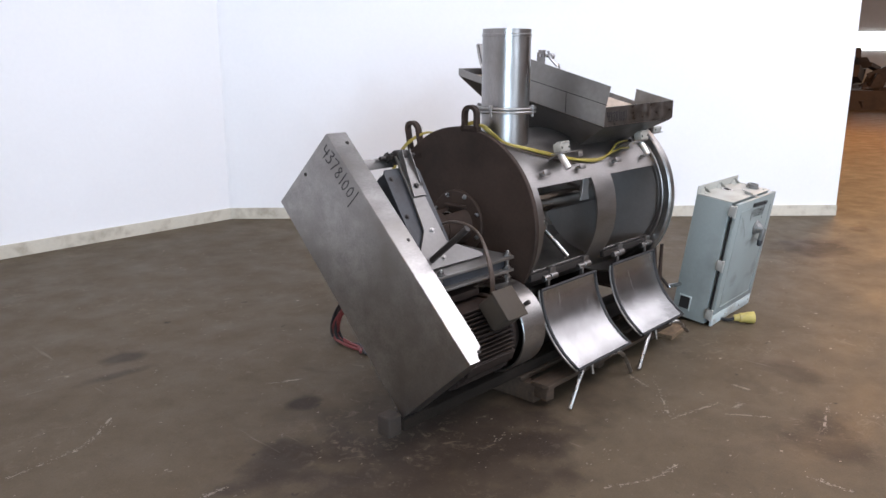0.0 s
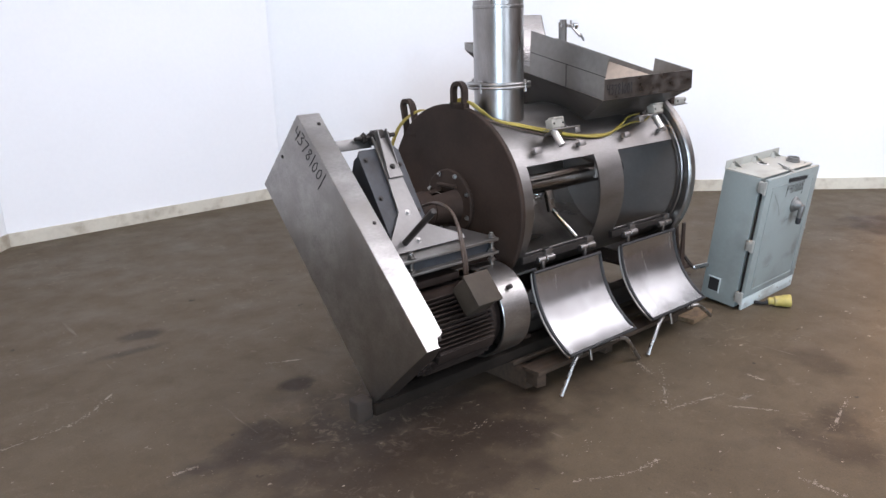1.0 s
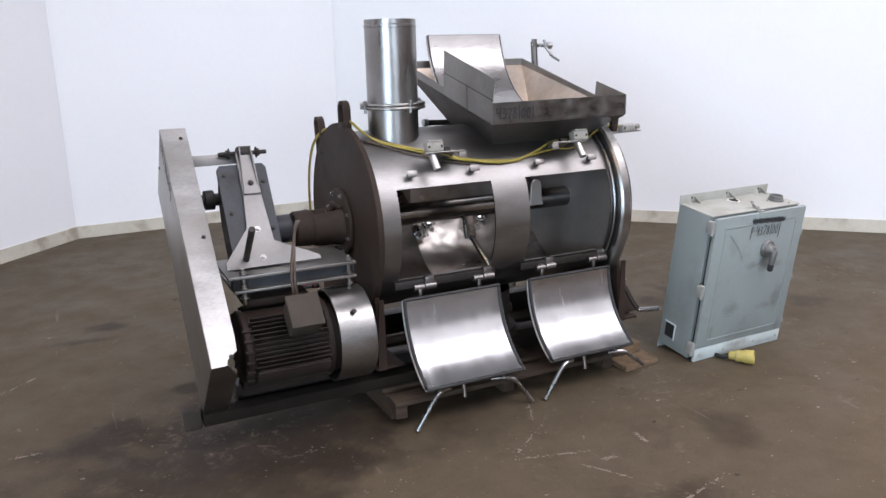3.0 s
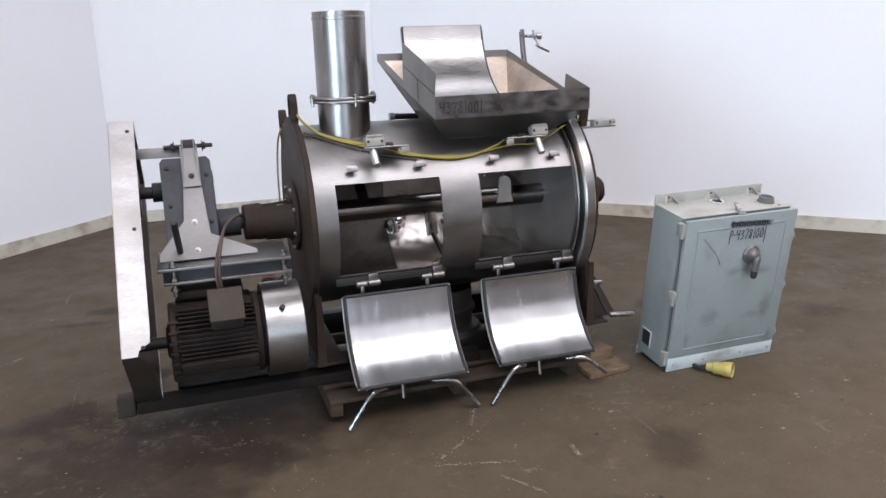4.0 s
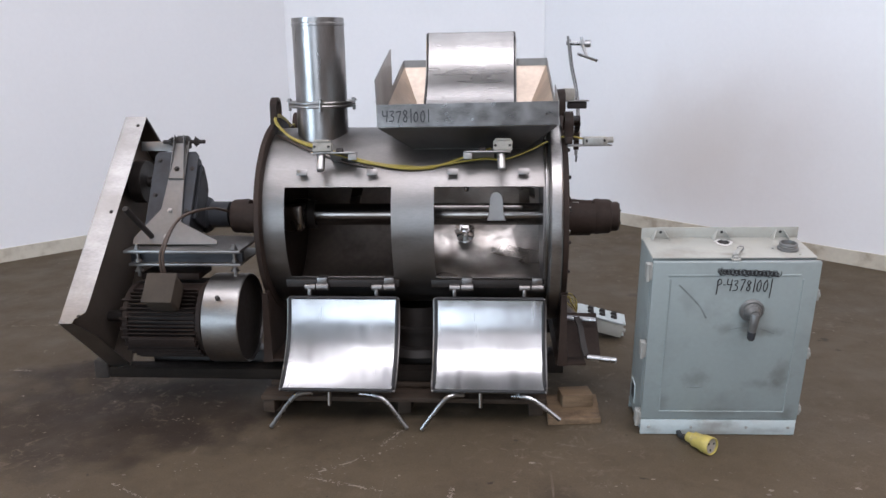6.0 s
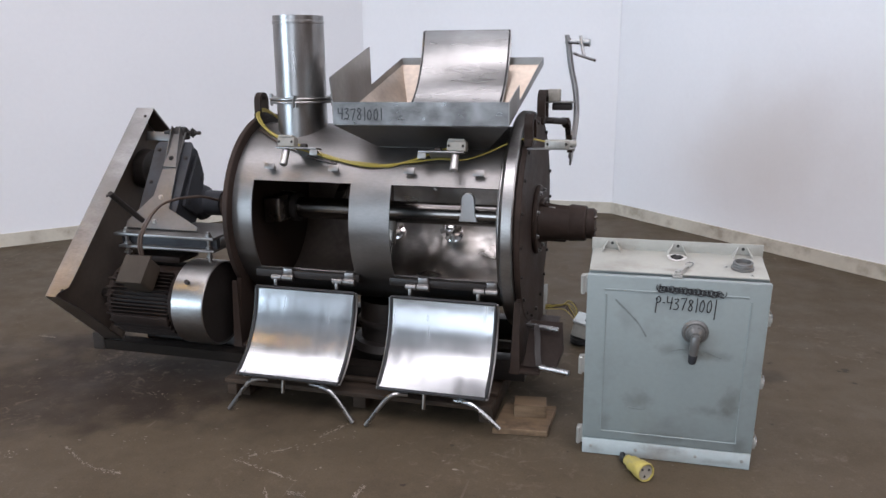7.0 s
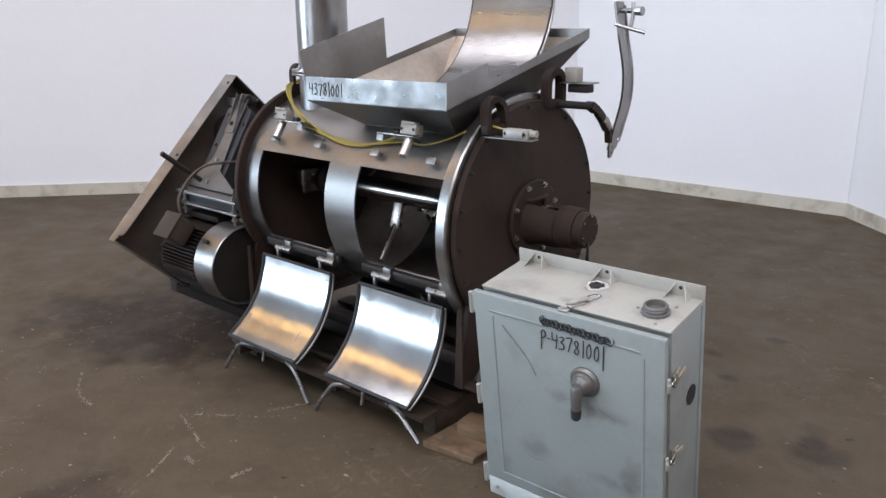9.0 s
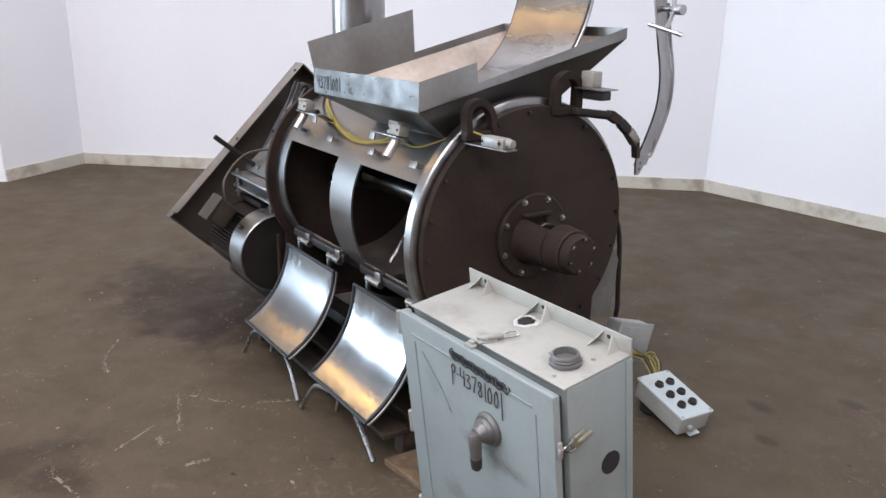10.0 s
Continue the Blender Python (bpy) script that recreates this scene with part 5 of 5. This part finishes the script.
loops = [[bm.verts.new((0.309 + (r + 0.0022 * math.sin(3 * a + 11 * r) + 0.0016 * math.sin(7 * a + 1)) * math.cos(a), 0.184 + (r + 0.0022 * math.sin(3 * a + 11 * r) + 0.0016 * math.sin(7 * a + 1)) * math.sin(a), CH + 0.0068 + lift)) for a in (math.tau * k / 32 for k in range(32))] for r, lift in ((0.0345, 0.0), (0.0285, 0.0016), (0.0225, 0.0008))]
for p, q in zip(loops, loops[1:]):
    for k in range(32):
        bm.faces.new((p[k], p[(k + 1) % 32], q[(k + 1) % 32], q[k]))
bmesh.ops.solidify(bm, geom=bm.faces[:], thickness=0.0008)
cab("hole_rim", bm, WHITE_CHIP, body, "chipped bare ring round the hole")
for k in range(4):
    a = radians(92 * k + 25)
    cab("torn_edge", block(B(), (0.309 + 0.020 * math.cos(a), 0.184 + 0.020 * math.sin(a), CH + 0.0085), (0.010, 0.012, 0.002), Matrix.Rotation(a, 3, "Z") @ Matrix.Rotation(radians(30), 3, "Y"), 0.0006, 1), DARK, body)
hub = cab("conduit_hub", lathe(B(), [(0, 0), (0.040, 0), (0.040, 0.008), (0.034, 0.010), (0.035, 0.015), (0.033, 0.018), (0.035, 0.022), (0.033, 0.026), (0.028, 0.027), (0.026, 0.012), (0, 0.012)], (0.53, 0.110, CH + 0.006), (0, 0, 1), 12), KNOB, body, "grey threaded conduit hub")
for x, y in ((0.475, 0.115), (0.565, 0.165), (0.555, 0.05)):
    cab("screw", bolts(B(), [(x, y, CH + 0.006)], (0, 0, 1), 0.005, 0.005), LATCH, body)
cab("side_cutout", block(B(), (-0.0005, 0.178, 0.095), (0.002, 0.06, 0.075), bevel=0.0005, segs=1), BLACK, body, "rectangular cut-out in the side")
cab("cutout_frame", block(block(B(), (-0.002, 0.178, 0.137), (0.006, 0.075, 0.008)), (-0.002, 0.142, 0.095), (0.006, 0.008, 0.09)), STRIP, body)
for x in (0.03, 0.20, 0.42, 0.585):
    cab("screw", bolts(B(), [(x, -0.010, 0.036)], (0, -1, 0), 0.0045, 0.004), LATCH, body)

# yellow plug by the cabinet
plug = thing("power_plug", (4.645, 1.70, 0), "yellow industrial power plug lying on the floor", "plug")
pa, pb = Vector((4.610, 1.748, 0.030)), Vector((4.682, 1.652, 0.037))
pd = (pb - pa).normalized()
L0 = (pb - pa).length
part("plug_body", lathe(B(), [(0, 0), (0.016, 0), (0.020, 0.004), (0.022, 0.03), (0.029, 0.036), (0.030, 0.07), (0.034, 0.078), (0.036, L0 - 0.004), (0.034, L0), (0.031, L0), (0.031, L0 - 0.012), (0, L0 - 0.012)], pa, pd, 28), PLUG, plug)
part("contact_face", lathe(B(), [(0, 0), (0.030, 0), (0.030, 0.004), (0, 0.004)], pb - pd * 0.0115, pd, 24), WHITEBOX, plug, "pale contact face with slots")
for k in range(3):
    a = radians(40 + 120 * k)
    u1 = pd.orthogonal().normalized()
    u2 = pd.cross(u1)
    c = pb - pd * 0.007 + 0.017 * (u1 * math.cos(a) + u2 * math.sin(a))
    part("slot", cyl(B(), c, c + pd * 0.0015, 0.005, 8, 0.0003), BLACK, plug)
part("cord", rod(B(), smooth_path([pa + pd * 0.01, pa - pd * 0.03 + Vector((0, 0, -0.012)), (4.60, 1.86, 0.012), (4.66, 1.93, 0.012), (4.76, 1.95, 0.012)], 6), 0.010, 10), BLACK, plug, "black rubber cord running under the cabinet")

# push-button station
station = thing("pushbutton_station", (4.40, 2.99, 0), "grey six-button control station tilted on a coiled cable", "control station")
SM = Matrix.Translation((4.400, 2.992, 0.040)) @ Matrix.Rotation(radians(-6), 4, "Z") @ Matrix.Rotation(radians(13), 4, "Y") @ Matrix.Scale(0.89, 4)


def stn(name, bm, material, parent=None, label=""):
    bmesh.ops.transform(bm, matrix=SM, verts=bm.verts)
    return part(name, bm, material, parent or station, label)


stn("station_body", block(B(), (0, 0, 0.046), (0.285, 0.17, 0.085), bevel=0.008), CABINET_TOP)
sc = stn("station_cover", block(B(), (0, 0, 0.096), (0.300, 0.186, 0.014), bevel=0.006), STRIP, None, "pale cover plate with six buttons")
for i in range(3):
    for j in range(2):
        c = (-0.068 + 0.072 * i, -0.032 + 0.064 * j, 0.103)
        b = stn("push_button", lathe(B(), [(0, 0), (0.020, 0), (0.020, 0.006), (0.017, 0.010), (0.017, 0.016), (0.013, 0.016), (0.012, 0.012), (0, 0.012)], c, (0, 0, 1), 20), DARK, sc, "dark round push button")
for sx in (-1, 1):
    for sy in (-1, 1):
        stn("screw", bolts(B(), [(sx * 0.138, sy * 0.080, 0.103)], (0, 0, 1), 0.005, 0.003), LATCH, sc)
stn("mounting_lug", block(B(), (0.15, 0, 0.006), (0.03, 0.06, 0.008)), STRIP)
stn("conduit_nipple", cyl(B(), (0.145, -0.03, 0.04), (0.165, -0.03, 0.04), 0.014, 14), LATCH)
coil_at = SM @ Vector((-0.085, 0, 0))
part("support_coil", rod(B(), [(coil_at.x + 0.055 * math.cos(a * 0.35), coil_at.y + 0.055 * math.sin(a * 0.35), 0.010 + 0.00085 * a) for a in range(54)], 0.009, 8), BLACK, station, "black cable coiled under the station")
for k in range(11):
    a, b = random.uniform(-0.03, 0.03), random.uniform(-0.03, 0.03)
    part("lead_wire", rod(B(), smooth_path([SM @ Vector((-0.14, 0.03 + a, 0.06)), SM @ Vector((-0.185 + b * 0.5, 0.03 + a, 0.115 + b)), (4.235 + a * 0.5, 3.03 + b * 0.6, 0.20 + a), (4.205 + b * 0.4, 3.03, 0.19 + a * 0.6), (4.118, 3.06 + a * 0.6, 0.175 + b * 0.4)], 5), 0.0028, 6), (YELLOW, WIRE, PLUG)[k % 3], station, "loose control wire")

# small box and drain gear behind the end plate
JT = Matrix.Rotation(radians(-16), 3, "X") @ Matrix.Rotation(radians(88), 3, "Z")
JC = Vector((4.060, 3.085, 0.205))
jb = part("junction_box", block(B(), JC, (0.200, 0.075, 0.165), JT, 0.010, 3), BOX_GREY, mixer, "dusty grey junction box hanging on a rod")
part("box_lid", block(B(), JC + JT @ Vector((0, -0.042, 0)), (0.212, 0.010, 0.176), JT, 0.005), BOX_GREY, jb, "lid of the box")
part("box_rib", block(B(), JC + JT @ Vector((0.0, -0.049, 0)), (0.172, 0.004, 0.136), JT, 0.002), BOX_GREY, jb)
part("hanger_rod", rod(B(), smooth_path([(4.075, 2.800, 0.86), (4.080, 2.90, 0.82), (4.080, 2.968, 0.70), (4.085, 2.985, 0.45), (4.090, 2.985, 0.39), (4.085, 2.985, 0.34)], 5), 0.010, 10), DARK, mixer, "dark conduit down to the box")
part("leg_stay", slab(B(), [(4.095, 2.80, 0.38), (4.095, 2.93, 0.365), (4.095, 2.955, 0.60), (4.095, 2.92, 0.66), (4.095, 2.86, 0.62)], (0.006, 0, 0), 0.001), STEEL_DULL, mixer, "dull steel stay plate beside the conduit")
part("drain_bracket", slab(B(), [(4.16, 2.06, 0.235), (4.30, 2.06, 0.235), (4.31, 2.22, 0.25), (4.30, 2.25, 0.36), (4.16, 2.25, 0.36)], (0, 0.01, 0.012)), BROWN, mixer)
part("clamp_rod", rod(B(), smooth_path([(4.15, 2.20, 0.37), (4.22, 2.19, 0.368), (4.29, 2.18, 0.365)], 4), 0.011, 10), CHROME, mixer, "polished clamp rod")
lever = part("clamp_lever", bar(B(), smooth_path([(4.20, 2.13, 0.395), (4.214, 2.085, 0.355), (4.222, 2.04, 0.30), (4.234, 2.008, 0.262)], 4), 0.024, 0.010, (1, 0.2, 0)), DARK, mixer, "dull clamp lever")
part("clamp_handle", cyl(B(), (4.232, 2.006, 0.258), (4.36, 1.990, 0.250), 0.0125, 14, 0.005), CHROME, lever, "bent polished clamp handle")

# latch arm on the far side of the end plate
part("pivot_rod", rod(B(), [(4.12, 2.585, 1.222), (4.182, 2.602, 1.220), (4.235, 2.706, 1.208)], 0.015, 10), DARK, mixer)
cl = part("clevis", bar(B(), [(4.232, 2.695, 1.214), (4.238, 2.735, 1.190)], 0.034, 0.030, (1, 0, 0)), BROWN, mixer, "rusty clevis link")
part("link", block(B(), (4.241, 2.765, 1.168), (0.026, 0.055, 0.036), Matrix.Rotation(radians(-38), 3, "X"), 0.005), DARK, cl)
part("link", block(B(), (4.243, 2.808, 1.128), (0.034, 0.062, 0.034), Matrix.Rotation(radians(-48), 3, "X"), 0.005), STEEL_INNER, cl)
part("link", bar(B(), [(4.246, 2.826, 1.115), (4.245, 2.838, 1.05)], 0.026, 0.018, (1, 0, 0)), BROWN, cl)
AX = Vector((0.16, 0.98, 0.0)).normalized()
arm = part("latch_arm", bar(B(), smooth_path([(4.246, 2.862, 1.02), (4.250, 2.885, 1.08), (4.258, 2.935, 1.22), (4.248, 2.952, 1.34), (4.222, 2.952, 1.46), (4.202, 2.938, 1.605)], 4), 0.052, 0.010, AX), STEEL_PIPE, mixer, "curved stainless latch arm")
ft = Vector((4.246, 2.860, 1.04))
foot = part("arm_foot", slab(B(), [ft - AX * 0.022 + Vector((0, 0, 0.02)), ft + AX * 0.026 + Vector((0, 0, 0.02)), ft + AX * 0.022 - Vector((0, 0.006, 0.015)), Vector((4.243, 2.846, 0.985)) + AX * 0.008, Vector((4.243, 2.846, 0.985)) - AX * 0.006, ft - AX * 0.018 - Vector((0, 0.006, 0.015))], (0.008, -0.001, 0)), STEEL_PIPE, arm, "pointed foot with two holes")
for dz in (0.0, -0.022):
    c = ft + Vector((0.008, -0.006 + dz * 0.2, -0.010 + dz))
    part("hole", cyl(B(), c, c + Vector((0.0015, 0, 0)), 0.0038, 8, 0.0002), BLACK, foot)
part("arm_rib", rod(B(), [p + AX * 0.028 for p in smooth_path([(4.248, 2.87, 1.05), (4.250, 2.885, 1.08), (4.258, 2.935, 1.22), (4.248, 2.952, 1.34), (4.222, 2.952, 1.46), (4.204, 2.940, 1.59)], 4)], 0.010, 10), STEEL_PIPE, arm, "round edge bar of the arm")
part("cross_pin", rod(B(), [(4.195, 2.945, 1.572), (4.30, 2.932, 1.568)], 0.010, 10), CHROME, arm, "polished cross pin")
part("pin_collar", cyl(B(), (4.285, 2.934, 1.568), (4.315, 2.930, 1.567), 0.018, 14), CHROME, arm)
part("eye_bolt", rod(B(), [(4.268, 2.936, 1.60), (4.275, 2.93, 1.56), (4.292, 2.88, 1.505)], 0.008, 8), CHROME, arm)
part("tee_handle", rod(B(), [(4.244, 2.839, 1.518), (4.345, 2.900, 1.484)], 0.007, 8), CHROME, arm, "polished tee handle")


# limit switches on posts
def limit_switch(x, side):
    """A switch on a thin plate that a leaning post carries in front of the drum; side is where the plate reaches."""
    top, foot = Vector((x, 2.050, 1.126)), Vector((x + 0.004, 2.003, 1.063))
    post = part("switch_post", cyl(B(), foot, top, 0.0165, 18, 0.003), POST, mixer, "satin steel switch plunger hanging from the plate")
    tilt = Matrix.Rotation(radians(-12), 3, "X")
    part("switch_plate", block(B(), top + Vector((side * 0.055, 0, 0.004)), (0.19, 0.052, 0.006), tilt, 0.0015), STEEL, post, "thin bracket plate")
    part("plate_tab", block(B(), top + Vector((side * 0.135, -0.022, -0.008)), (0.035, 0.005, 0.026), tilt, 0.001), STEEL_DULL, post)
    seat = on_drum(x + side * 0.075, 45.5, R - 0.004)
    part("standoff", slab(B(), [seat + Vector((-0.05, 0, 0)), seat + Vector((0.05, 0, 0)), Vector((x + side * 0.075 + 0.045, 2.062, 1.130)), Vector((x + side * 0.075 - 0.045, 2.062, 1.130))], (0, 0.006, 0.006), 0.001), STEEL_DRUM, post, "sheet stand-off under the plate")
    part("roller", cyl(B(), top + Vector((side * 0.062, 0.012, 0.012)), top + Vector((side * 0.090, 0.012, 0.012)), 0.012, 14), DARK, post)
    sw = part("limit_switch", block(B(), top + Vector((0.008, 0, 0.030)), (0.078, 0.042, 0.040), tilt, 0.004), WHITEBOX, post, "ivory limit switch")
    part("switch_cap", block(B(), top + Vector((0.008, -0.004, 0.054)), (0.066, 0.034, 0.010), tilt, 0.003), WHITEBOX, sw)
    for dx in (-0.022, 0.036):
        part("screw", bolts(B(), [top + Vector((dx, -0.022, 0.034))], (0, -1, 0.2), 0.004, 0.003), DARK, sw)


limit_switch(3.122, 1)
limit_switch(3.868, -1)
sw = part("switch_plate", block(B(), (4.235, 2.172, 1.142), (0.19, 0.05, 0.005), Matrix.Rotation(radians(6), 3, "Z"), 0.001), STEEL_DULL, mixer)
RS = Matrix.Rotation(radians(6), 3, "Z")
ls = part("limit_switch", block(B(), (4.262, 2.174, 1.160), (0.100, 0.038, 0.034), RS, 0.004), WHITEBOX, sw, "ivory limit switch")
part("switch_cover", block(B(), (4.262, 2.153, 1.160), (0.066, 0.006, 0.028), RS, 0.002), LATCH, ls)
part("switch_tip", cyl(B(), (4.310, 2.179, 1.163), (4.338, 2.182, 1.163), 0.013, 14), WHITEBOX, ls)
for dx in (-0.036, 0.036):
    part("screw", bolts(B(), [(4.262 + dx, 2.153 + dx * 0.1, 1.162)], (0.1, -1, 0), 0.0045, 0.003), DARK, ls)
sw = part("switch_plate", block(B(), (4.215, 2.640, 1.302), (0.13, 0.08, 0.005), None, 0.001), STEEL_DULL, mixer)
part("limit_switch", block(B(), (4.185, 2.645, 1.332), (0.06, 0.045, 0.055), None, 0.005), WHITEBOX, sw, "ivory limit switch")
part("switch_body", block(B(), (4.225, 2.635, 1.282), (0.09, 0.05, 0.032), None, 0.005), DARK, sw)

# yellow control cables, lying on the drum
LIE = [(2.957, 64.5), (3.06, 56.4), (3.17, 49.8), (3.28, 44.2), (3.36, 41.4), (3.44, 39.8), (3.51, 39.2), (3.575, 39.8)]
for k in range(5):
    o, w = 0.0055 * (k - 2), 1.1 * math.sin(2.3 * k)
    pts = [(2.884, 2.47, 1.214), (2.872, 2.425, 1.246 + o * 0.3), (2.862, 2.360, 1.266 + o * 0.5), (2.862, 2.302 + o, 1.252 + 0.3 * abs(o)), (2.890, 2.268 + o, 1.217 + 0.4 * abs(o))]
    pts += [on_drum(x, d + w * math.sin(i * 0.9) + o * 90 * (0.6 + 0.4 * math.sin(i + k)), R + 0.008 + 0.003 * (k % 2)) for i, (x, d) in enumerate(LIE)]
    if k < 3:
        pts += [on_drum(3.64, 42.0, R + 0.012), on_drum(3.705, 45.2 + 50 * o, R + 0.018), on_drum(3.765, 48.0, R + 0.030), (3.825, 2.072, 1.142)]
    else:
        pts += [on_drum(3.65, 41.2 + 60 * o, R + 0.010), on_drum(3.73, 43.6, R + 0.012), on_drum(3.80, 44.4, R + 0.016), on_drum(3.86, 43.5, R + 0.018)]
    part("control_cable", rod(B(), smooth_path(pts, 5), 0.0040, 7), YELLOW, mixer, "yellow control cable")
part("control_cable", rod(B(), smooth_path([on_drum(2.875, 70, R + 0.006), on_drum(2.94, 63, R + 0.006), on_drum(3.02, 55, R + 0.006), on_drum(3.10, 49.5, R + 0.006), on_drum(3.20, 44.0, R + 0.006), on_drum(3.33, 39.5, R + 0.006)], 5), 0.0040, 7), WIRE, mixer, "dull brown control lead")
part("control_cable", rod(B(), smooth_path([(3.14, 2.058, 1.128), (3.17, 2.065, 1.125), (3.22, 2.09, 1.108), on_drum(3.26, 45, R + 0.008)], 5), 0.0034, 7), YELLOW, mixer, "yellow control cable")
part("control_cable", rod(B(), smooth_path([on_drum(3.86, 43.5, R + 0.018), on_drum(3.91, 45.5, R + 0.012), on_drum(3.99, 50, R + 0.02), on_drum(4.06, 54.5, R + 0.035), (4.14, 2.15, 1.182), (4.22, 2.178, 1.168)], 5), 0.0036, 8), YELLOW, mixer)
for off in (-0.008, 0, 0.009):
    part("control_cable", rod(B(), smooth_path([(2.862, 2.54 + off, 1.205), (2.85, 2.66 + off, 1.20), (2.828, 2.78 + off, 1.12), (2.822, 2.86 + off, 0.97), (2.822, 2.88 + off, 0.80), (2.824, 2.87 + off, 0.66)], 5), 0.0036, 8), YELLOW, mixer)

# coil of wire on the floor behind the guard
coil = thing("cable_bundle", (2.74, 3.1, 0), "dark red cable bundle hanging down to the floor", "cable")
for k in range(7):
    j = lambda s: random.uniform(-s, s)
    part("strand", rod(B(), smooth_path([(2.80 + j(0.02), 2.80 + j(0.03), 0.40), (2.73 + j(0.02), 3.02 + j(0.03), 0.33 + j(0.03)), (2.74 + j(0.02), 3.20 + j(0.03), 0.18 + j(0.03)), (2.77 + j(0.02), 3.27 + j(0.03), 0.03), (2.76 + j(0.03), 3.10 + j(0.03), 0.015), (2.74 + j(0.03), 2.98 + j(0.03), 0.015)], 5), 0.008, 7), REDWIRE if k % 2 else BLACK, coil)

# ---- hall beyond the white wall ----
GLOW = bpy.data.materials.new("daylit_window")
GLOW.use_nodes = True
GLOW.node_tree.nodes["Principled BSDF"].inputs["Emission Color"].default_value = (0.9, 0.96, 1, 1)
GLOW.node_tree.nodes["Principled BSDF"].inputs["Emission Strength"].default_value = 4.0
whole("window_1", block(B(), (31.97, 9.5, 2.20), (0.04, 7.0, 0.62), bevel=0), GLOW, "long bright daylit window strip", "window", kind="structure")
SCRAP = mat("rusty_scrap", (0.055, 0.036, 0.026), 0.7, 0.2, 0.5, 2, 30, 0.2, 0.1, (1, 1, 1), (0.012, 0.010, 0.009), 0.9, 1.5)
bm = B()
for k in range(140):
    w = random.uniform(0.15, 0.6)
    x, y = random.uniform(27.5, 30.5), random.uniform(5.5, 13)
    z = random.uniform(0.1, 1.7) * (0.7 + 0.4 * math.sin(y * 1.7))
    block(bm, (x, y, max(0.1, z)), (w, random.uniform(0.2, 0.8), random.uniform(0.1, 0.5)), Matrix.Rotation(random.uniform(0, 3), 3, "Z") @ Matrix.Rotation(random.uniform(-0.5, 0.5), 3, "X"), 0)
block(bm, (29, 9.2, 0.3), (3.2, 8, 0.6), bevel=0)
whole("scrap_heap", bm, SCRAP, "far heap of rusty brown machine scrap", "scrap", kind="stuff")


# pale scuffs on the concrete
SCUFFS = [((0.96, 3.04), (1.27, 3.09), (1.46, 3.25)), ((1.39, 2.38), (1.49, 2.38)), ((2.14, 3.06), (2.3, 2.98)), ((2.44, 1.34), (2.63, 1.24), (2.78, 1.22)), ((3.15, 1.42), (3.44, 1.34)), ((3.52, 1.71), (3.16, 1.44)),
          ((3.36, 1.26), (3.46, 1.1)), ((3.78, 0.96), (3.46, 0.88)), ((3.7, 1.37), (3.69, 1.29)), ((3.04, 0.81), (3.04, 0.65)), ((3.39, 1.67), (3.46, 1.81)), ((3.45, 1.26), (3.51, 1.26))]
CHALK = mat("pale_scuff", (0.185, 0.155, 0.125), 0.75, 0.0, 0.55, 30, 120, 0.1)
bm = B()


def crumb(x, y, r, along=0.0):
    a0 = random.uniform(0, 6)
    long = random.uniform(1.0, 2.4)
    vs = []
    for a in (0, 1.1, 2.3, 3.4, 4.4, 5.4):
        q = r * random.uniform(0.5, 1.2)
        u, v = q * math.cos(a + a0) * long, q * math.sin(a + a0)
        vs.append(bm.verts.new((x + u * math.cos(along) - v * math.sin(along), y + u * math.sin(along) + v * math.cos(along), 0.0008)))
    bm.faces.new(vs)


for line in SCUFFS:
    pts = smooth_path([(*p, 0) for p in line], 14)
    prev, w = None, 0.003
    for i, p in enumerate(pts):
        q = pts[min(i + 1, len(pts) - 1)] - pts[max(i - 1, 0)]
        n = Vector((-q.y, q.x, 0)).normalized()
        w = min(0.0060, max(0.0004, w + random.uniform(-0.0018, 0.0018)))
        o = n * random.uniform(-0.002, 0.002)
        row = [bm.verts.new(p + o + n * w + Vector((0, 0, 0.0007))), bm.verts.new(p + o - n * w + Vector((0, 0, 0.0007)))]
        if prev and random.random() < 0.42:
            bm.faces.new((prev[0], prev[1], row[1], row[0]))
        prev = row
    for i, p in enumerate(pts):
        q = pts[min(i + 1, len(pts) - 1)] - pts[max(i - 1, 0)]
        for k in range(random.choice((2, 3, 4, 6))):
            o = random.gauss(0, 0.006)
            crumb(p.x + o + random.gauss(0, 0.004), p.y - o + random.gauss(0, 0.004), random.uniform(0.0010, 0.0034), math.atan2(q.y, q.x))
for k in range(1500):
    x, y = random.uniform(-0.5, 7.5), random.uniform(-0.6, 6.0)
    crumb(x, y, random.uniform(0.0012, 0.0042) * (2.2 if k % 10 == 0 else 1))
for k in range(26):
    x, y = random.uniform(0.5, 6.5), random.uniform(-0.4, 2.0)
    for m in range(14):
        crumb(x + random.gauss(0, 0.05), y + random.gauss(0, 0.03), random.uniform(0.001, 0.0040))
whole("floor_scuffs", bm, CHALK, "pale scratches and chips on the concrete", "scuffs", kind="stuff")
